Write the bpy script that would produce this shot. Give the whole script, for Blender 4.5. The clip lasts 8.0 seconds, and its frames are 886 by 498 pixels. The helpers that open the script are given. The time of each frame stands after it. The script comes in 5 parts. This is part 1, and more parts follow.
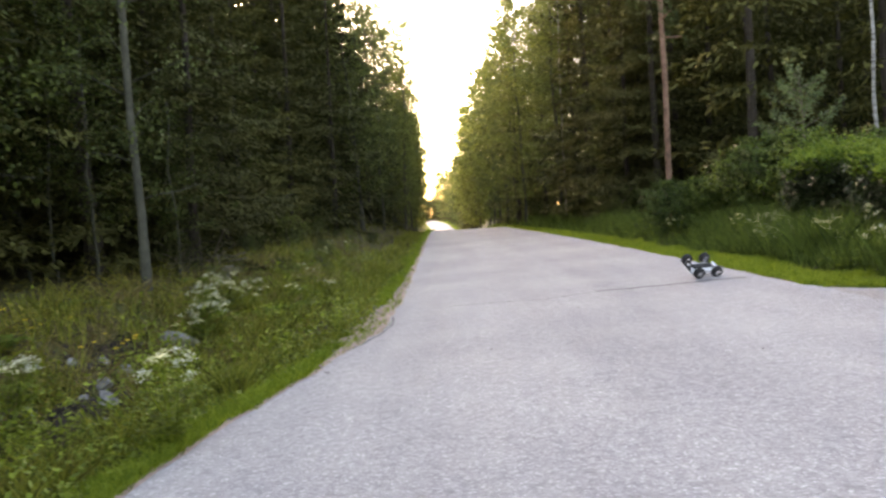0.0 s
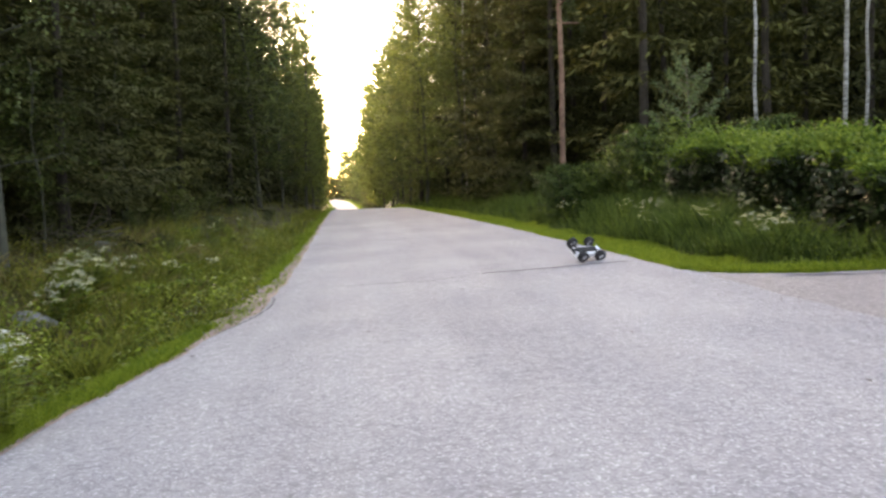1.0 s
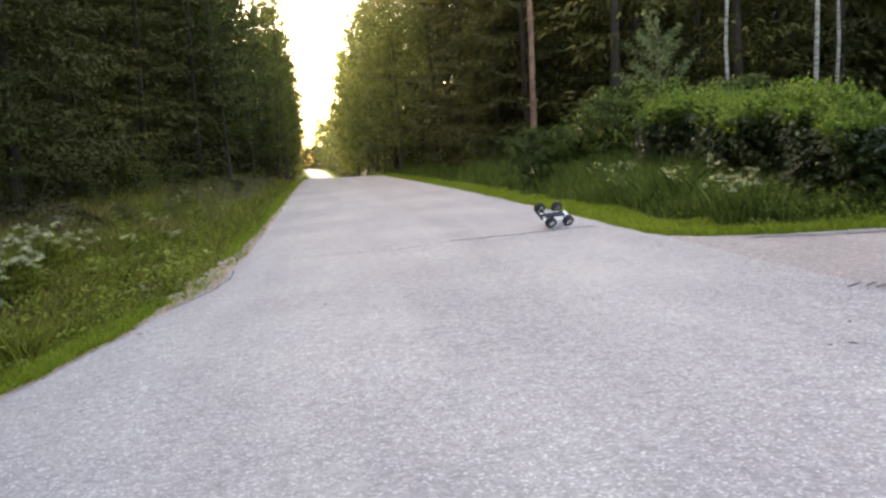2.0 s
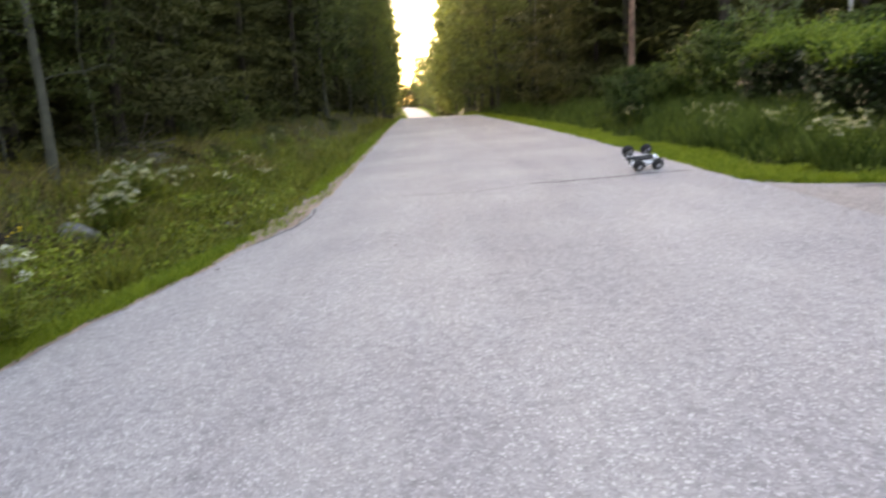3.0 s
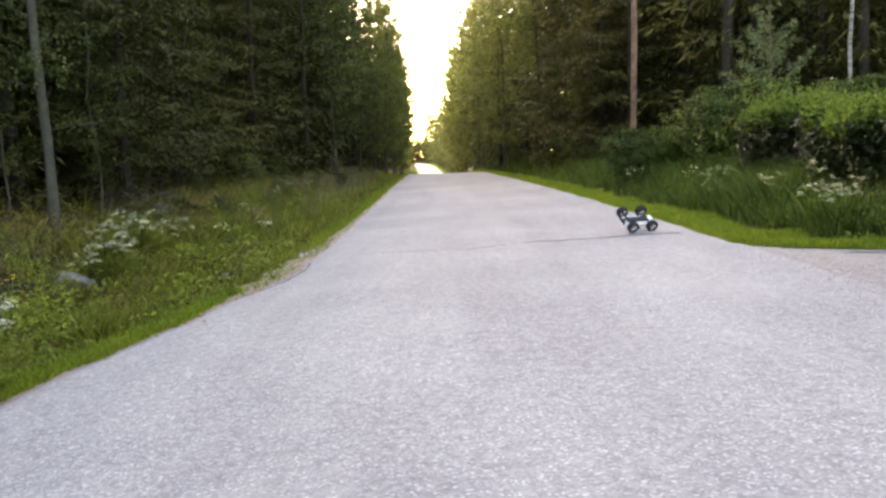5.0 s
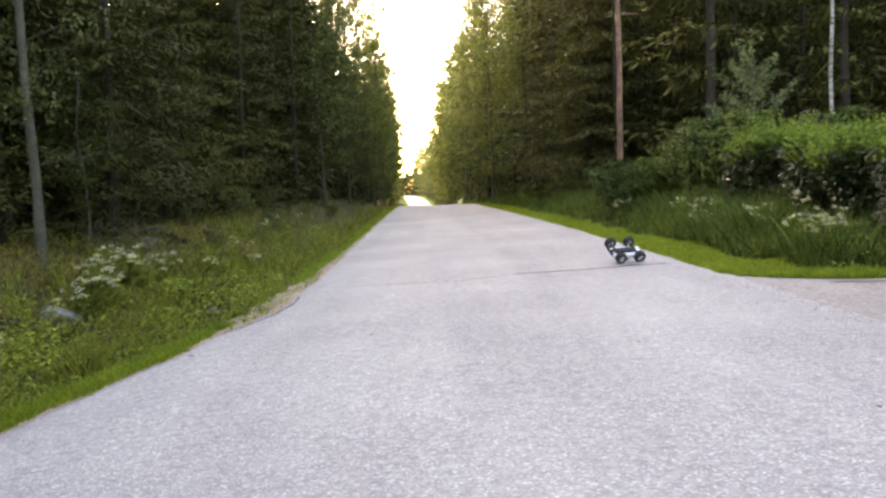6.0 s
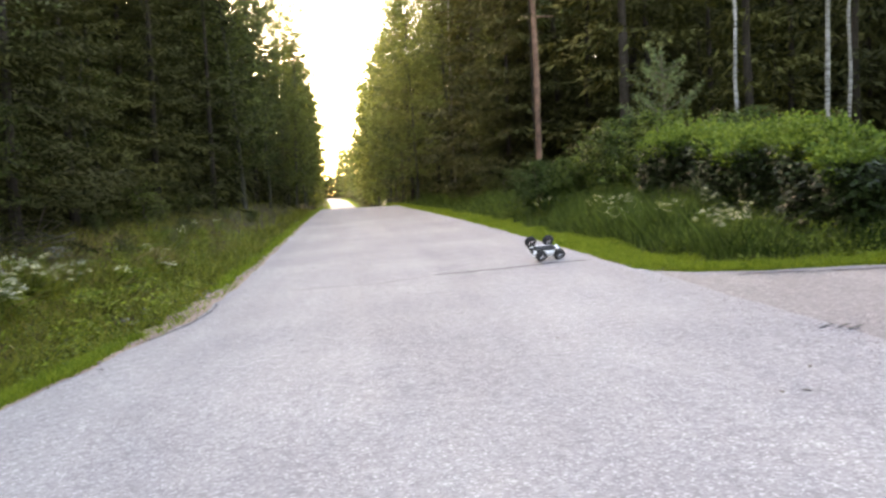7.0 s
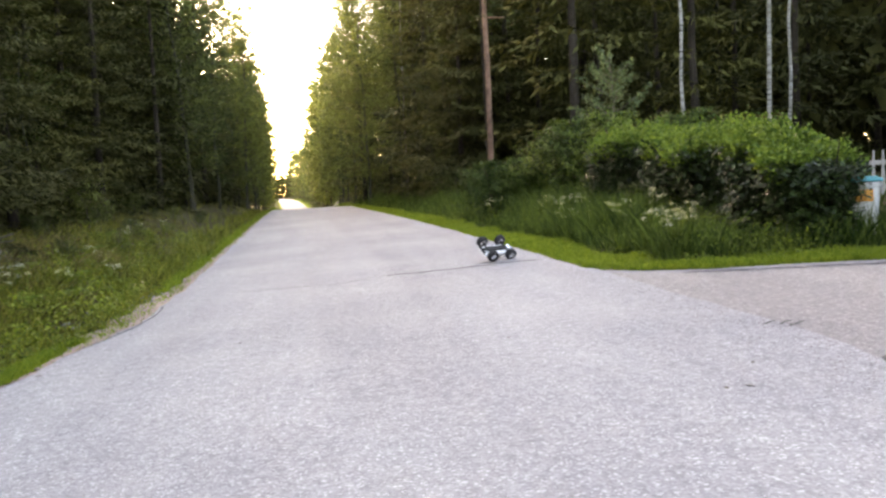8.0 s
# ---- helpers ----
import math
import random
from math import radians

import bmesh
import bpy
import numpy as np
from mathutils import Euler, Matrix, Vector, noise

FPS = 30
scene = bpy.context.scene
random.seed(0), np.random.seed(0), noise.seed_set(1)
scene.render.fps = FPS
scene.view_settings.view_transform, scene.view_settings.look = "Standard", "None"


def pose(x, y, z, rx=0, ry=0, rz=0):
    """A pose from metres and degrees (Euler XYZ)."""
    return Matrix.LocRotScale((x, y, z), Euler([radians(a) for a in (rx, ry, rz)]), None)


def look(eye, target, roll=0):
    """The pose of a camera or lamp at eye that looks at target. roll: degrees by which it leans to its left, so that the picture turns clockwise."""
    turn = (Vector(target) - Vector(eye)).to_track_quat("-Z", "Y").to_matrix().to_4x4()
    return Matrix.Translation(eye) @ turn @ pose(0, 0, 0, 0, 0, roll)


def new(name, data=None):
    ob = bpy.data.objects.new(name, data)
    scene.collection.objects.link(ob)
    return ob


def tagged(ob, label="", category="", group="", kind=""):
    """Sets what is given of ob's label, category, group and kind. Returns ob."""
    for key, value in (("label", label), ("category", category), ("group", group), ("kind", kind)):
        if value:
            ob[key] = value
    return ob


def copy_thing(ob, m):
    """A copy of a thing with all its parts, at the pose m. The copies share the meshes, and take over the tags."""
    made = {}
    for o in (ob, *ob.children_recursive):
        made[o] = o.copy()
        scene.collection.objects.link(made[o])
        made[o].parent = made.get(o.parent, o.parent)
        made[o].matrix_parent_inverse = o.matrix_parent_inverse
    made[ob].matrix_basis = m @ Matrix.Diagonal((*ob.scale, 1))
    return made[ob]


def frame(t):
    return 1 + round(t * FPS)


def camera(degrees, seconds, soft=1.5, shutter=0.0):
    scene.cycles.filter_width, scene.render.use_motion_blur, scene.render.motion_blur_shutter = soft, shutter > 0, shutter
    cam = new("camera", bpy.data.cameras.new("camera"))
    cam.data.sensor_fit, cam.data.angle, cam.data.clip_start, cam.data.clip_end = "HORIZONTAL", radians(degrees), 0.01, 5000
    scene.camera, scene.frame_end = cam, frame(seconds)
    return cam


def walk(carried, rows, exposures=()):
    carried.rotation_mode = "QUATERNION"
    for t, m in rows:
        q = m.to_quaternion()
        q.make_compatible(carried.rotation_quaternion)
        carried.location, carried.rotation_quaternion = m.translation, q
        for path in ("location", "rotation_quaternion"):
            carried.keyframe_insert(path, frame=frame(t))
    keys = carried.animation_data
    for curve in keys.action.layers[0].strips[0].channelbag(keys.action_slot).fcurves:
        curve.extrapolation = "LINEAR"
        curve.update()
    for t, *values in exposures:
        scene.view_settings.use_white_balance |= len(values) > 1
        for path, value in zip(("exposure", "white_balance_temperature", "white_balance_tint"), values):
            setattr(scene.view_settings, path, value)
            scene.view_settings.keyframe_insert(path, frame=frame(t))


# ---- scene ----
cam = camera(61.4, 8.0, soft=2.5, shutter=0.4)
METRES, EYE, TILT, LEAN, TURN = 1.3, 1.45, -2.5, 3.5, 0.0
ROWS = [
    (0.0, 0.0, 0.0, 0.0, -0.0, 0.0, 0.0),
    (0.5, 0.1062, 0.0767, 0.0008, -3.48, -0.71, -0.66),
    (1.0, 0.2075, 0.1454, 0.0005, -7.29, -1.45, -1.1),
    (1.5, 0.2912, 0.2284, -0.0026, -9.26, -2.74, 0.07),
    (3.0, 0.5676, 0.374, 0.0127, -1.49, -8.54, -0.59),
    (3.5, 0.6477, 0.3408, 0.0148, 8.34, -11.71, -0.78),
    (4.0, 0.6976, 0.3307, 0.0187, 4.98, -8.94, -0.16),
    (4.5, 0.7209, 0.3332, 0.0304, 0.37, -6.7, -1.61),
    (5.0, 0.7288, 0.3306, 0.0376, -0.65, -4.34, -1.79),
    (6.5, 0.7472, 0.3167, 0.044, -3.37, -1.6, -0.79),
    (7.0, 0.7732, 0.3368, 0.042, -7.23, -1.67, -0.24),
    (7.5, 0.787, 0.3478, 0.0398, -9.41, -1.5, -0.02),
    (8.0, 0.7916, 0.3547, 0.0411, -10.82, -1.63, -0.06),
]
walk(cam, [(t, pose(0, 0, EYE, TILT, LEAN, TURN) @ pose(METRES * x, METRES * y, METRES * z, 90 + pitch, roll, yaw)) for t, x, y, z, yaw, pitch, roll in ROWS],
     exposures=[(0.0, 3.61, 10050, 21), (3.5, 3.54, 10050, 21), (5.0, 3.74, 10050, 21), (8.0, 3.79, 10050, 21)])

# ---- sky and sun: an evening sun behind the trees ahead ----
SUN_UP, SUN_ROUND = 18.0, -24.0
world = bpy.data.worlds.new("sky")
scene.world = world
world.use_nodes = True
wn = world.node_tree.nodes
sky = wn.new("ShaderNodeTexSky")
sky.sky_type = "NISHITA"
sky.sun_disc = False
sky.sun_elevation, sky.sun_rotation = radians(SUN_UP), radians(SUN_ROUND)
sky.dust_density, sky.air_density = 1.5, 1.0
wn["Background"].inputs["Strength"].default_value = 0.15
world.node_tree.links.new(sky.outputs["Color"], wn["Background"].inputs["Color"])
sun = new("sun", bpy.data.lights.new("sun", "SUN"))
sun.data.energy, sun.data.angle, sun.data.color = 0.5, radians(12), (1.0, 0.90, 0.76)
sun.matrix_world = look((60 * math.sin(radians(SUN_ROUND)), 60, 60 * math.tan(radians(SUN_UP))), (0, 0, 0))

rng = np.random.default_rng(7)


# ---- materials ----
def shader(name, rough=0.8, spec=0.3):
    m = bpy.data.materials.new(name)
    m.use_nodes = True
    b = m.node_tree.nodes["Principled BSDF"]
    b.inputs["Roughness"].default_value = rough
    b.inputs["Specular IOR Level"].default_value = spec
    return m, m.node_tree, b


def node(tree, kind, **values):
    n = tree.nodes.new(kind)
    for key, value in values.items():
        n.inputs[key].default_value = value
    return n


def place(tree):
    return tree.nodes.new("ShaderNodeNewGeometry").outputs["Position"]


def noise_of(tree, scale, detail=4.0, rough=0.55, where=None):
    n = node(tree, "ShaderNodeTexNoise", Scale=scale, Detail=detail, Roughness=rough)
    tree.links.new(where or place(tree), n.inputs["Vector"])
    return n.outputs["Fac"]


def ramp(tree, fac, stops):
    r = tree.nodes.new("ShaderNodeValToRGB")
    while len(r.color_ramp.elements) < len(stops):
        r.color_ramp.elements.new(0.5)
    for e, (at, colour) in zip(r.color_ramp.elements, stops):
        e.position, e.color = at, (*colour, 1)
    tree.links.new(fac, r.inputs["Fac"])
    return r.outputs["Color"]


def blend(tree, fac, a, b, how="MIX"):
    n = tree.nodes.new("ShaderNodeMix")
    n.data_type, n.blend_type = "RGBA", how
    for socket, value in ((n.inputs["Factor"], fac), (n.inputs["A"], a), (n.inputs["B"], b)):
        if isinstance(value, (int, float)):
            socket.default_value = value
        elif isinstance(value, tuple):
            socket.default_value = (*value, 1)
        else:
            tree.links.new(value, socket)
    return n.outputs["Result"]


def bump(tree, bsdf, height, strength, distance):
    n = node(tree, "ShaderNodeBump", Strength=strength, Distance=distance)
    tree.links.new(height, n.inputs["Height"])
    tree.links.new(n.outputs["Normal"], bsdf.inputs["Normal"])


def plain(name, c1, c2, scale, rough=0.7, spec=0.3, metal=0.0, relief=0.3, size=0.01):
    m, t, b = shader(name, rough, spec)
    where = t.nodes.new("ShaderNodeTexCoord").outputs["Object"]
    f = noise_of(t, scale, 5, 0.6, where)
    big = noise_of(t, scale * 0.13, 3, 0.5, where)
    col = ramp(t, f, [(0.3, c1), (0.7, c2)])
    col = blend(t, 0.35, col, ramp(t, big, [(0.3, c1), (0.7, c2)]))
    t.links.new(col, b.inputs["Base Color"])
    b.inputs["Metallic"].default_value = metal
    bump(t, b, f, relief, size)
    return m


def leafy(name, c1, c2, through_light=0.4, rough=0.55, spread=1.0, dry=None, jitter=0.45, gloss=0.12):
    """Leaves: each its own tone, with light passing through them."""
    m, t, b = shader(name, rough, gloss)
    isle = t.nodes.new("ShaderNodeNewGeometry").outputs["Random Per Island"]
    whole = t.nodes.new("ShaderNodeObjectInfo").outputs["Random"]
    # patchy light and dark colour stands in for shading between leaf clumps
    clump_shade = noise_of(t, 2.2 * spread, 3, 0.6)
    both = t.nodes.new("ShaderNodeMix")
    both.inputs["Factor"].default_value = jitter
    t.links.new(clump_shade, both.inputs["A"])
    t.links.new(isle, both.inputs["B"])
    col = ramp(t, both.outputs["Result"], [(0.34, c1), (0.66, c2)])
    big = noise_of(t, 0.7 * spread, 3)
    col = blend(t, ramp(t, big, [(0.4, (0, 0, 0)), (0.65, (0.4, 0.4, 0.4))]), col, c2)
    if dry:
        col = blend(t, ramp(t, noise_of(t, 1.3 * spread, 4, 0.6), [(0.5, (0, 0, 0)), (0.74, (0.5, 0.5, 0.5))]), col, dry)
    tone = ramp(t, whole, [(0.0, (0.62, 0.66, 0.72)), (1.0, (1.3, 1.22, 0.98))])
    col = blend(t, 1.0, col, tone, "MULTIPLY")
    t.links.new(col, b.inputs["Base Color"])
    tr = t.nodes.new("ShaderNodeBsdfTranslucent")
    bright = blend(t, 1.0, col, (1.15, 1.2, 0.9), "MULTIPLY")
    t.links.new(bright, tr.inputs["Color"])
    mix = node(t, "ShaderNodeMixShader", Fac=through_light)
    t.links.new(b.outputs["BSDF"], mix.inputs[1])
    t.links.new(tr.outputs["BSDF"], mix.inputs[2])
    t.links.new(mix.outputs["Shader"], t.nodes["Material Output"].inputs["Surface"])
    return m


def asphalt(name, dark, light, warm):
    m, t, b = shader(name, 0.82, 0.35)
    grit = node(t, "ShaderNodeTexVoronoi", Scale=75.0)
    t.links.new(place(t), grit.inputs["Vector"])
    chip = t.nodes.new("ShaderNodeSeparateColor")
    t.links.new(grit.outputs["Color"], chip.inputs["Color"])
    col = ramp(t, chip.outputs["Red"], [(0.0, dark), (0.55, tuple((a + c) / 2 for a, c in zip(dark, light))), (0.86, light), (1.0, tuple(min(1, 1.9 * c) for c in light))])
    fine = noise_of(t, 14, 6, 0.7)
    col = blend(t, 0.55, col, ramp(t, fine, [(0.3, dark), (0.7, light)]))
    # worn wheel tracks and stains, drawn out along the road
    along = node(t, "ShaderNodeMapping", Scale=(1.1, 0.12, 1.0))
    t.links.new(place(t), along.inputs["Vector"])
    track = noise_of(t, 1.0, 4, 0.6, along.outputs["Vector"])
    col = blend(t, 1.0, col, ramp(t, track, [(0.3, (0.86, 0.85, 0.87)), (0.7, (1.12, 1.12, 1.1))]), "MULTIPLY")
    blot = noise_of(t, 0.28, 5, 0.6)
    col = blend(t, 1.0, col, ramp(t, blot, [(0.3, (0.80, 0.80, 0.83)), (0.62, (1.06, 1.06, 1.05))]), "MULTIPLY")
    dust = noise_of(t, 0.45, 5, 0.6)
    col = blend(t, ramp(t, dust, [(0.5, (0, 0, 0)), (0.75, (0.3, 0.3, 0.3))]), col, warm)
    t.links.new(col, b.inputs["Base Color"])
    bump(t, b, grit.outputs["Distance"], 0.5, 0.006)
    return m


def forest_floor():
    m, t, b = shader("forest_floor", 0.95, 0.1)
    fine, mid, big = noise_of(t, 30, 6, 0.7), noise_of(t, 3.0, 5, 0.6), noise_of(t, 0.5, 4)
    soil = ramp(t, fine, [(0.3, (0.018, 0.013, 0.009)), (0.7, (0.085, 0.06, 0.04))])
    moss = ramp(t, fine, [(0.3, (0.035, 0.042, 0.014)), (0.7, (0.11, 0.115, 0.04))])
    col = blend(t, ramp(t, mid, [(0.38, (0, 0, 0)), (0.58, (1, 1, 1))]), soil, moss)
    col = blend(t, ramp(t, big, [(0.45, (0, 0, 0)), (0.7, (0.6, 0.6, 0.6))]), col, soil)
    t.links.new(col, b.inputs["Base Color"])
    bump(t, b, fine, 0.8, 0.03)
    return m


def birch_bark():
    m, t, b = shader("birch_bark", 0.75, 0.2)
    where = node(t, "ShaderNodeMapping", Scale=(2.0, 2.0, 9.0))
    t.links.new(t.nodes.new("ShaderNodeTexCoord").outputs["Object"], where.inputs["Vector"])
    f = noise_of(t, 1.6, 5, 0.65, where.outputs["Vector"])
    g = noise_of(t, 0.6, 3, 0.5)
    col = ramp(t, f, [(0.36, (0.04, 0.035, 0.03)), (0.5, (0.26, 0.25, 0.23)), (0.75, (0.46, 0.44, 0.41))])
    col = blend(t, ramp(t, g, [(0.45, (0, 0, 0)), (0.7, (0.6, 0.6, 0.6))]), col, (0.16, 0.15, 0.12))
    t.links.new(col, b.inputs["Base Color"])
    bump(t, b, f, 0.4, 0.01)
    return m


ASPHALT = asphalt("worn_asphalt", (0.155, 0.152, 0.158), (0.345, 0.34, 0.35), (0.36, 0.35, 0.34))
SIDE = asphalt("gritty_asphalt", (0.128, 0.118, 0.115), (0.29, 0.266, 0.262), (0.275, 0.245, 0.232))
FLOOR = forest_floor()
CRACK = plain("tar", (0.035, 0.034, 0.036), (0.09, 0.088, 0.09), 20, 0.8)
GRAVEL = plain("pink_gravel", (0.21, 0.155, 0.125), (0.39, 0.29, 0.24), 22, 0.95, 0.1, 0, 0.8, 0.02)
STONE = plain("grey_stone", (0.055, 0.052, 0.045), (0.33, 0.33, 0.33), 7, 0.9, 0.2, 0, 0.6, 0.03)
SPRUCE = leafy("spruce_needles", (0.018, 0.022, 0.011), (0.102, 0.108, 0.044), 0.15, 0.75, 0.5, None, 0.3, 0.03)
PINE = leafy("pine_needles", (0.016, 0.028, 0.011), (0.04, 0.06, 0.022), 0.15, 0.65)
SAPLING = leafy("sapling_leaves", (0.024, 0.038, 0.011), (0.10, 0.13, 0.03), 0.32, 0.55, 1.2, None, 0.5, 0.1)
LEAF = leafy("birch_leaves", (0.046, 0.068, 0.026), (0.155, 0.188, 0.072), 0.40, 0.65, 0.7, None, 0.25, 0.06)
ROWAN = leafy("rowan_leaves", (0.045, 0.08, 0.045), (0.12, 0.17, 0.10), 0.3)
# older leaves darkened for the shaded face, young shoots paled for the lit top
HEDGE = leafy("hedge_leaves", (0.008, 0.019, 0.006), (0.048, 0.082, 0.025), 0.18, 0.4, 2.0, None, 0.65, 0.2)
SHOOT = leafy("new_shoots", (0.05, 0.105, 0.02), (0.20, 0.285, 0.056), 0.4, 0.5, 2.0)
BUSHY = leafy("bush_leaves", (0.022, 0.048, 0.014), (0.115, 0.17, 0.044), 0.28, 0.5, 2.0, None, 0.6)
GRASS = leafy("grass_blades", (0.085, 0.148, 0.02), (0.21, 0.275, 0.047), 0.4, 0.6, 2.5)
TALL = leafy("tall_grass", (0.024, 0.04, 0.010), (0.20, 0.225, 0.046), 0.35, 0.6, 1.6, (0.24, 0.165, 0.07), 0.55)
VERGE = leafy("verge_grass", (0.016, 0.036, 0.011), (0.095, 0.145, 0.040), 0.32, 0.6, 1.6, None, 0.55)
WEED = leafy("weed_leaves", (0.024, 0.042, 0.010), (0.21, 0.28, 0.046), 0.35, 0.5, 1.4, None, 0.3)
SCRUB = leafy("bilberry_leaves", (0.032, 0.034, 0.009), (0.26, 0.24, 0.052), 0.3, 0.6, 1.5, (0.18, 0.105, 0.05))
FERN = leafy("fern_fronds", (0.06, 0.12, 0.02), (0.13, 0.20, 0.035), 0.4, 0.6)
DEAD = plain("dead_wood", (0.07, 0.06, 0.05), (0.17, 0.15, 0.13), 14, 0.9)
BARK = plain("spruce_bark", (0.02, 0.017, 0.014), (0.062, 0.052, 0.044), 9, 0.95, 0.1, 0, 0.9, 0.03)
ASPEN = plain("aspen_bark", (0.032, 0.034, 0.026), (0.095, 0.094, 0.072), 7, 0.9, 0.1, 0, 0.6, 0.02)
PINEBARK = plain("pine_bark", (0.045, 0.03, 0.024), (0.30, 0.17, 0.12), 5, 0.95, 0.1, 0, 0.9, 0.03)
BIRCHBARK = birch_bark()
STRAW = leafy("straw", (0.15, 0.11, 0.045), (0.30, 0.24, 0.11), 0.3, 0.7)
PETAL = leafy("white_petals", (0.62, 0.62, 0.48), (0.85, 0.85, 0.72), 0.3)
YELLOW = leafy("yellow_petals", (0.7, 0.45, 0.02), (0.85, 0.62, 0.05), 0.3)


# ---- mesh helpers ----
class Soup:
    """Faces gathered into one mesh."""

    def __init__(self):
        self.v, self.f, self.n, self.facing = [], [], 0, []

    def add(self, verts, faces):
        self.v.append(np.asarray(verts, float).reshape(-1, 3))
        self.f.extend(tuple(int(i) + self.n for i in face) for face in faces)
        self.n += len(self.v[-1])

    def leaves(self, p, d, side, length, width, facing=None):
        """Diamonds from p along d, widening along side. facing: the way in which the spray as a whole faces."""
        n = len(p)
        d, side = unit(d), unit(side)
        if facing is not None:
            side = np.where((np.cross(side, d) * facing).sum(1, keepdims=True) > 0, side, -side)
            self.facing.append(np.repeat(unit(facing), 4, 0))
        length, width = np.broadcast_to(length, n)[:, None], np.broadcast_to(width, n)[:, None]
        mid = p + d * length * 0.45
        quad = np.stack([p, mid + side * width / 2, p + d * length, mid - side * width / 2], 1).reshape(-1, 3)
        base = self.n
        self.v.append(quad)
        k = np.arange(n) * 4 + base
        self.f.extend(zip(k.tolist(), (k + 1).tolist(), (k + 2).tolist(), (k + 3).tolist()))
        self.n += 4 * n

    def tube(self, pts, radii, sides=6):
        pts = np.asarray(pts, float)
        way = unit(np.gradient(pts, axis=0))
        a = unit(np.cross(way, np.array([0.31, 0.9, 0.17])))
        b = np.cross(way, a)
        ang = np.linspace(0, 2 * math.pi, sides, endpoint=False)
        rings = pts[:, None] + np.asarray(radii)[:, None, None] * (np.cos(ang)[None, :, None] * a[:, None] + np.sin(ang)[None, :, None] * b[:, None])
        faces = []
        for i in range(len(pts) - 1):
            for j in range(sides):
                k = (j + 1) % sides
                faces.append((i * sides + j, i * sides + k, (i + 1) * sides + k, (i + 1) * sides + j))
        faces.append(tuple(range(sides))[::-1])
        faces.append(tuple((len(pts) - 1) * sides + j for j in range(sides)))
        self.add(rings, faces)

    def mesh(self, name, material, smooth=False):
        me = bpy.data.meshes.new(name)
        me.from_pydata(np.concatenate(self.v).tolist(), [], self.f)
        me.materials.append(material)
        if smooth:
            me.polygons.foreach_set("use_smooth", [True] * len(me.polygons))
        me.update()
        if self.facing:
            me.polygons.foreach_set("use_smooth", [True] * len(me.polygons))
            me.normals_split_custom_set_from_vertices(np.concatenate(self.facing).tolist())
        return me


def unit(a):
    return a / np.maximum(np.linalg.norm(a, axis=-1, keepdims=True), 1e-9)


def part(name, source, material, parent, label=""):
    """One mesh object, from a bmesh or a Soup, under a thing or a part."""
    if isinstance(source, Soup):
        me = source.mesh(name, material)
    else:
        me = bpy.data.meshes.new(name)
        source.to_mesh(me)
        source.free()
        me.materials.append(material)
    ob = new(name, me)
    ob.parent = parent
    return tagged(ob, label)


def thing(name, label, category, group="", kind=""):
    return tagged(new(name), label, category, group, kind)


def setting(name, me, label, category="", kind="structure"):
    return tagged(new(name, me), label, category or name.replace("_", " "), "", kind)


def box(bm, size, at, bevel=0.0, segments=2):
    made = bmesh.ops.create_cube(bm, size=1.0, matrix=Matrix.Translation(at) @ Matrix.Diagonal((*size, 1)))
    if bevel:
        edges = list({e for v in made["verts"] for e in v.link_edges})
        bmesh.ops.bevel(bm, geom=edges, offset=bevel, segments=segments, affect="EDGES", profile=0.5)
    return bm


def rod(bm, a, b, r, r2=None, sides=12):
    a, b = Vector(a), Vector(b)
    turn = (b - a).to_track_quat("Z", "Y").to_matrix().to_4x4()
    bmesh.ops.create_cone(bm, cap_ends=True, segments=sides, radius1=r, radius2=r if r2 is None else r2, depth=(b - a).length,
                          matrix=Matrix.Translation((a + b) / 2) @ turn)
    return bm


# ---- the lie of the land ----
ROAD_Y = np.linspace(-60, 420, 481)
NODES = [(-60, -0.6, 0.0102), (30, 0.306, 0.0102), (52, 0.42, 0.0), (75, -0.25, -0.042), (115, -1.75, -0.02), (160, -1.75, 0.018), (215, -0.45, 0.014), (300, 0.1, 0.0), (420, 0.2, 0)]


def hermite(y):
    for (a0, z0, m0), (a1, z1, m1) in zip(NODES, NODES[1:]):
        if y <= a1:
            h = a1 - a0
            u = (y - a0) / h
            return (2 * u**3 - 3 * u * u + 1) * z0 + (u**3 - 2 * u * u + u) * h * m0 + (-2 * u**3 + 3 * u * u) * z1 + (u**3 - u * u) * h * m1


ROAD_Z = np.array([hermite(y) for y in ROAD_Y])


def wobble(y, seed):
    return 0.016 * np.sin(2.1 * y + seed) + 0.012 * np.sin(5.3 * y + 2 * seed) + 0.007 * np.sin(11.7 * y + seed * 3)


def bend(y):
    """The road swings to one side beyond the crest."""
    far = np.clip(y - 50, 0, None)
    return -0.00015 * far**2 - 0.0000035 * np.clip(y - 190, 0, None) ** 3


def edge_l(y):
    return np.interp(y, [-60, 0, 4.2, 4.8, 5.9, 6.6, 7.3, 8.3, 9.3, 10.6, 12, 15, 20, 30, 60], [-2.6, -2.2, -1.97, -1.88, -1.68, -1.52, -1.32, -1.10, -0.92, -0.86, -0.80, -0.78, -0.8, -0.86, -0.95]) + bend(y) + wobble(y, 0.4)


def edge_r(y):
    return np.interp(y, [-60, 3.4, 4.6, 8, 60], [3.9, 4.0, 4.55, 4.6, 4.55]) + bend(y) + wobble(y, 2.2)


def side_far(x):
    return np.interp(x, [4.0, 4.6, 4.97, 5.6, 6.37, 7.1, 8.5, 12, 40], [9.6, 9.1, 8.67, 8.2, 7.9, 7.5, 7.1, 6.4, 1.0]) + 0.5 * wobble(x, 1.0)


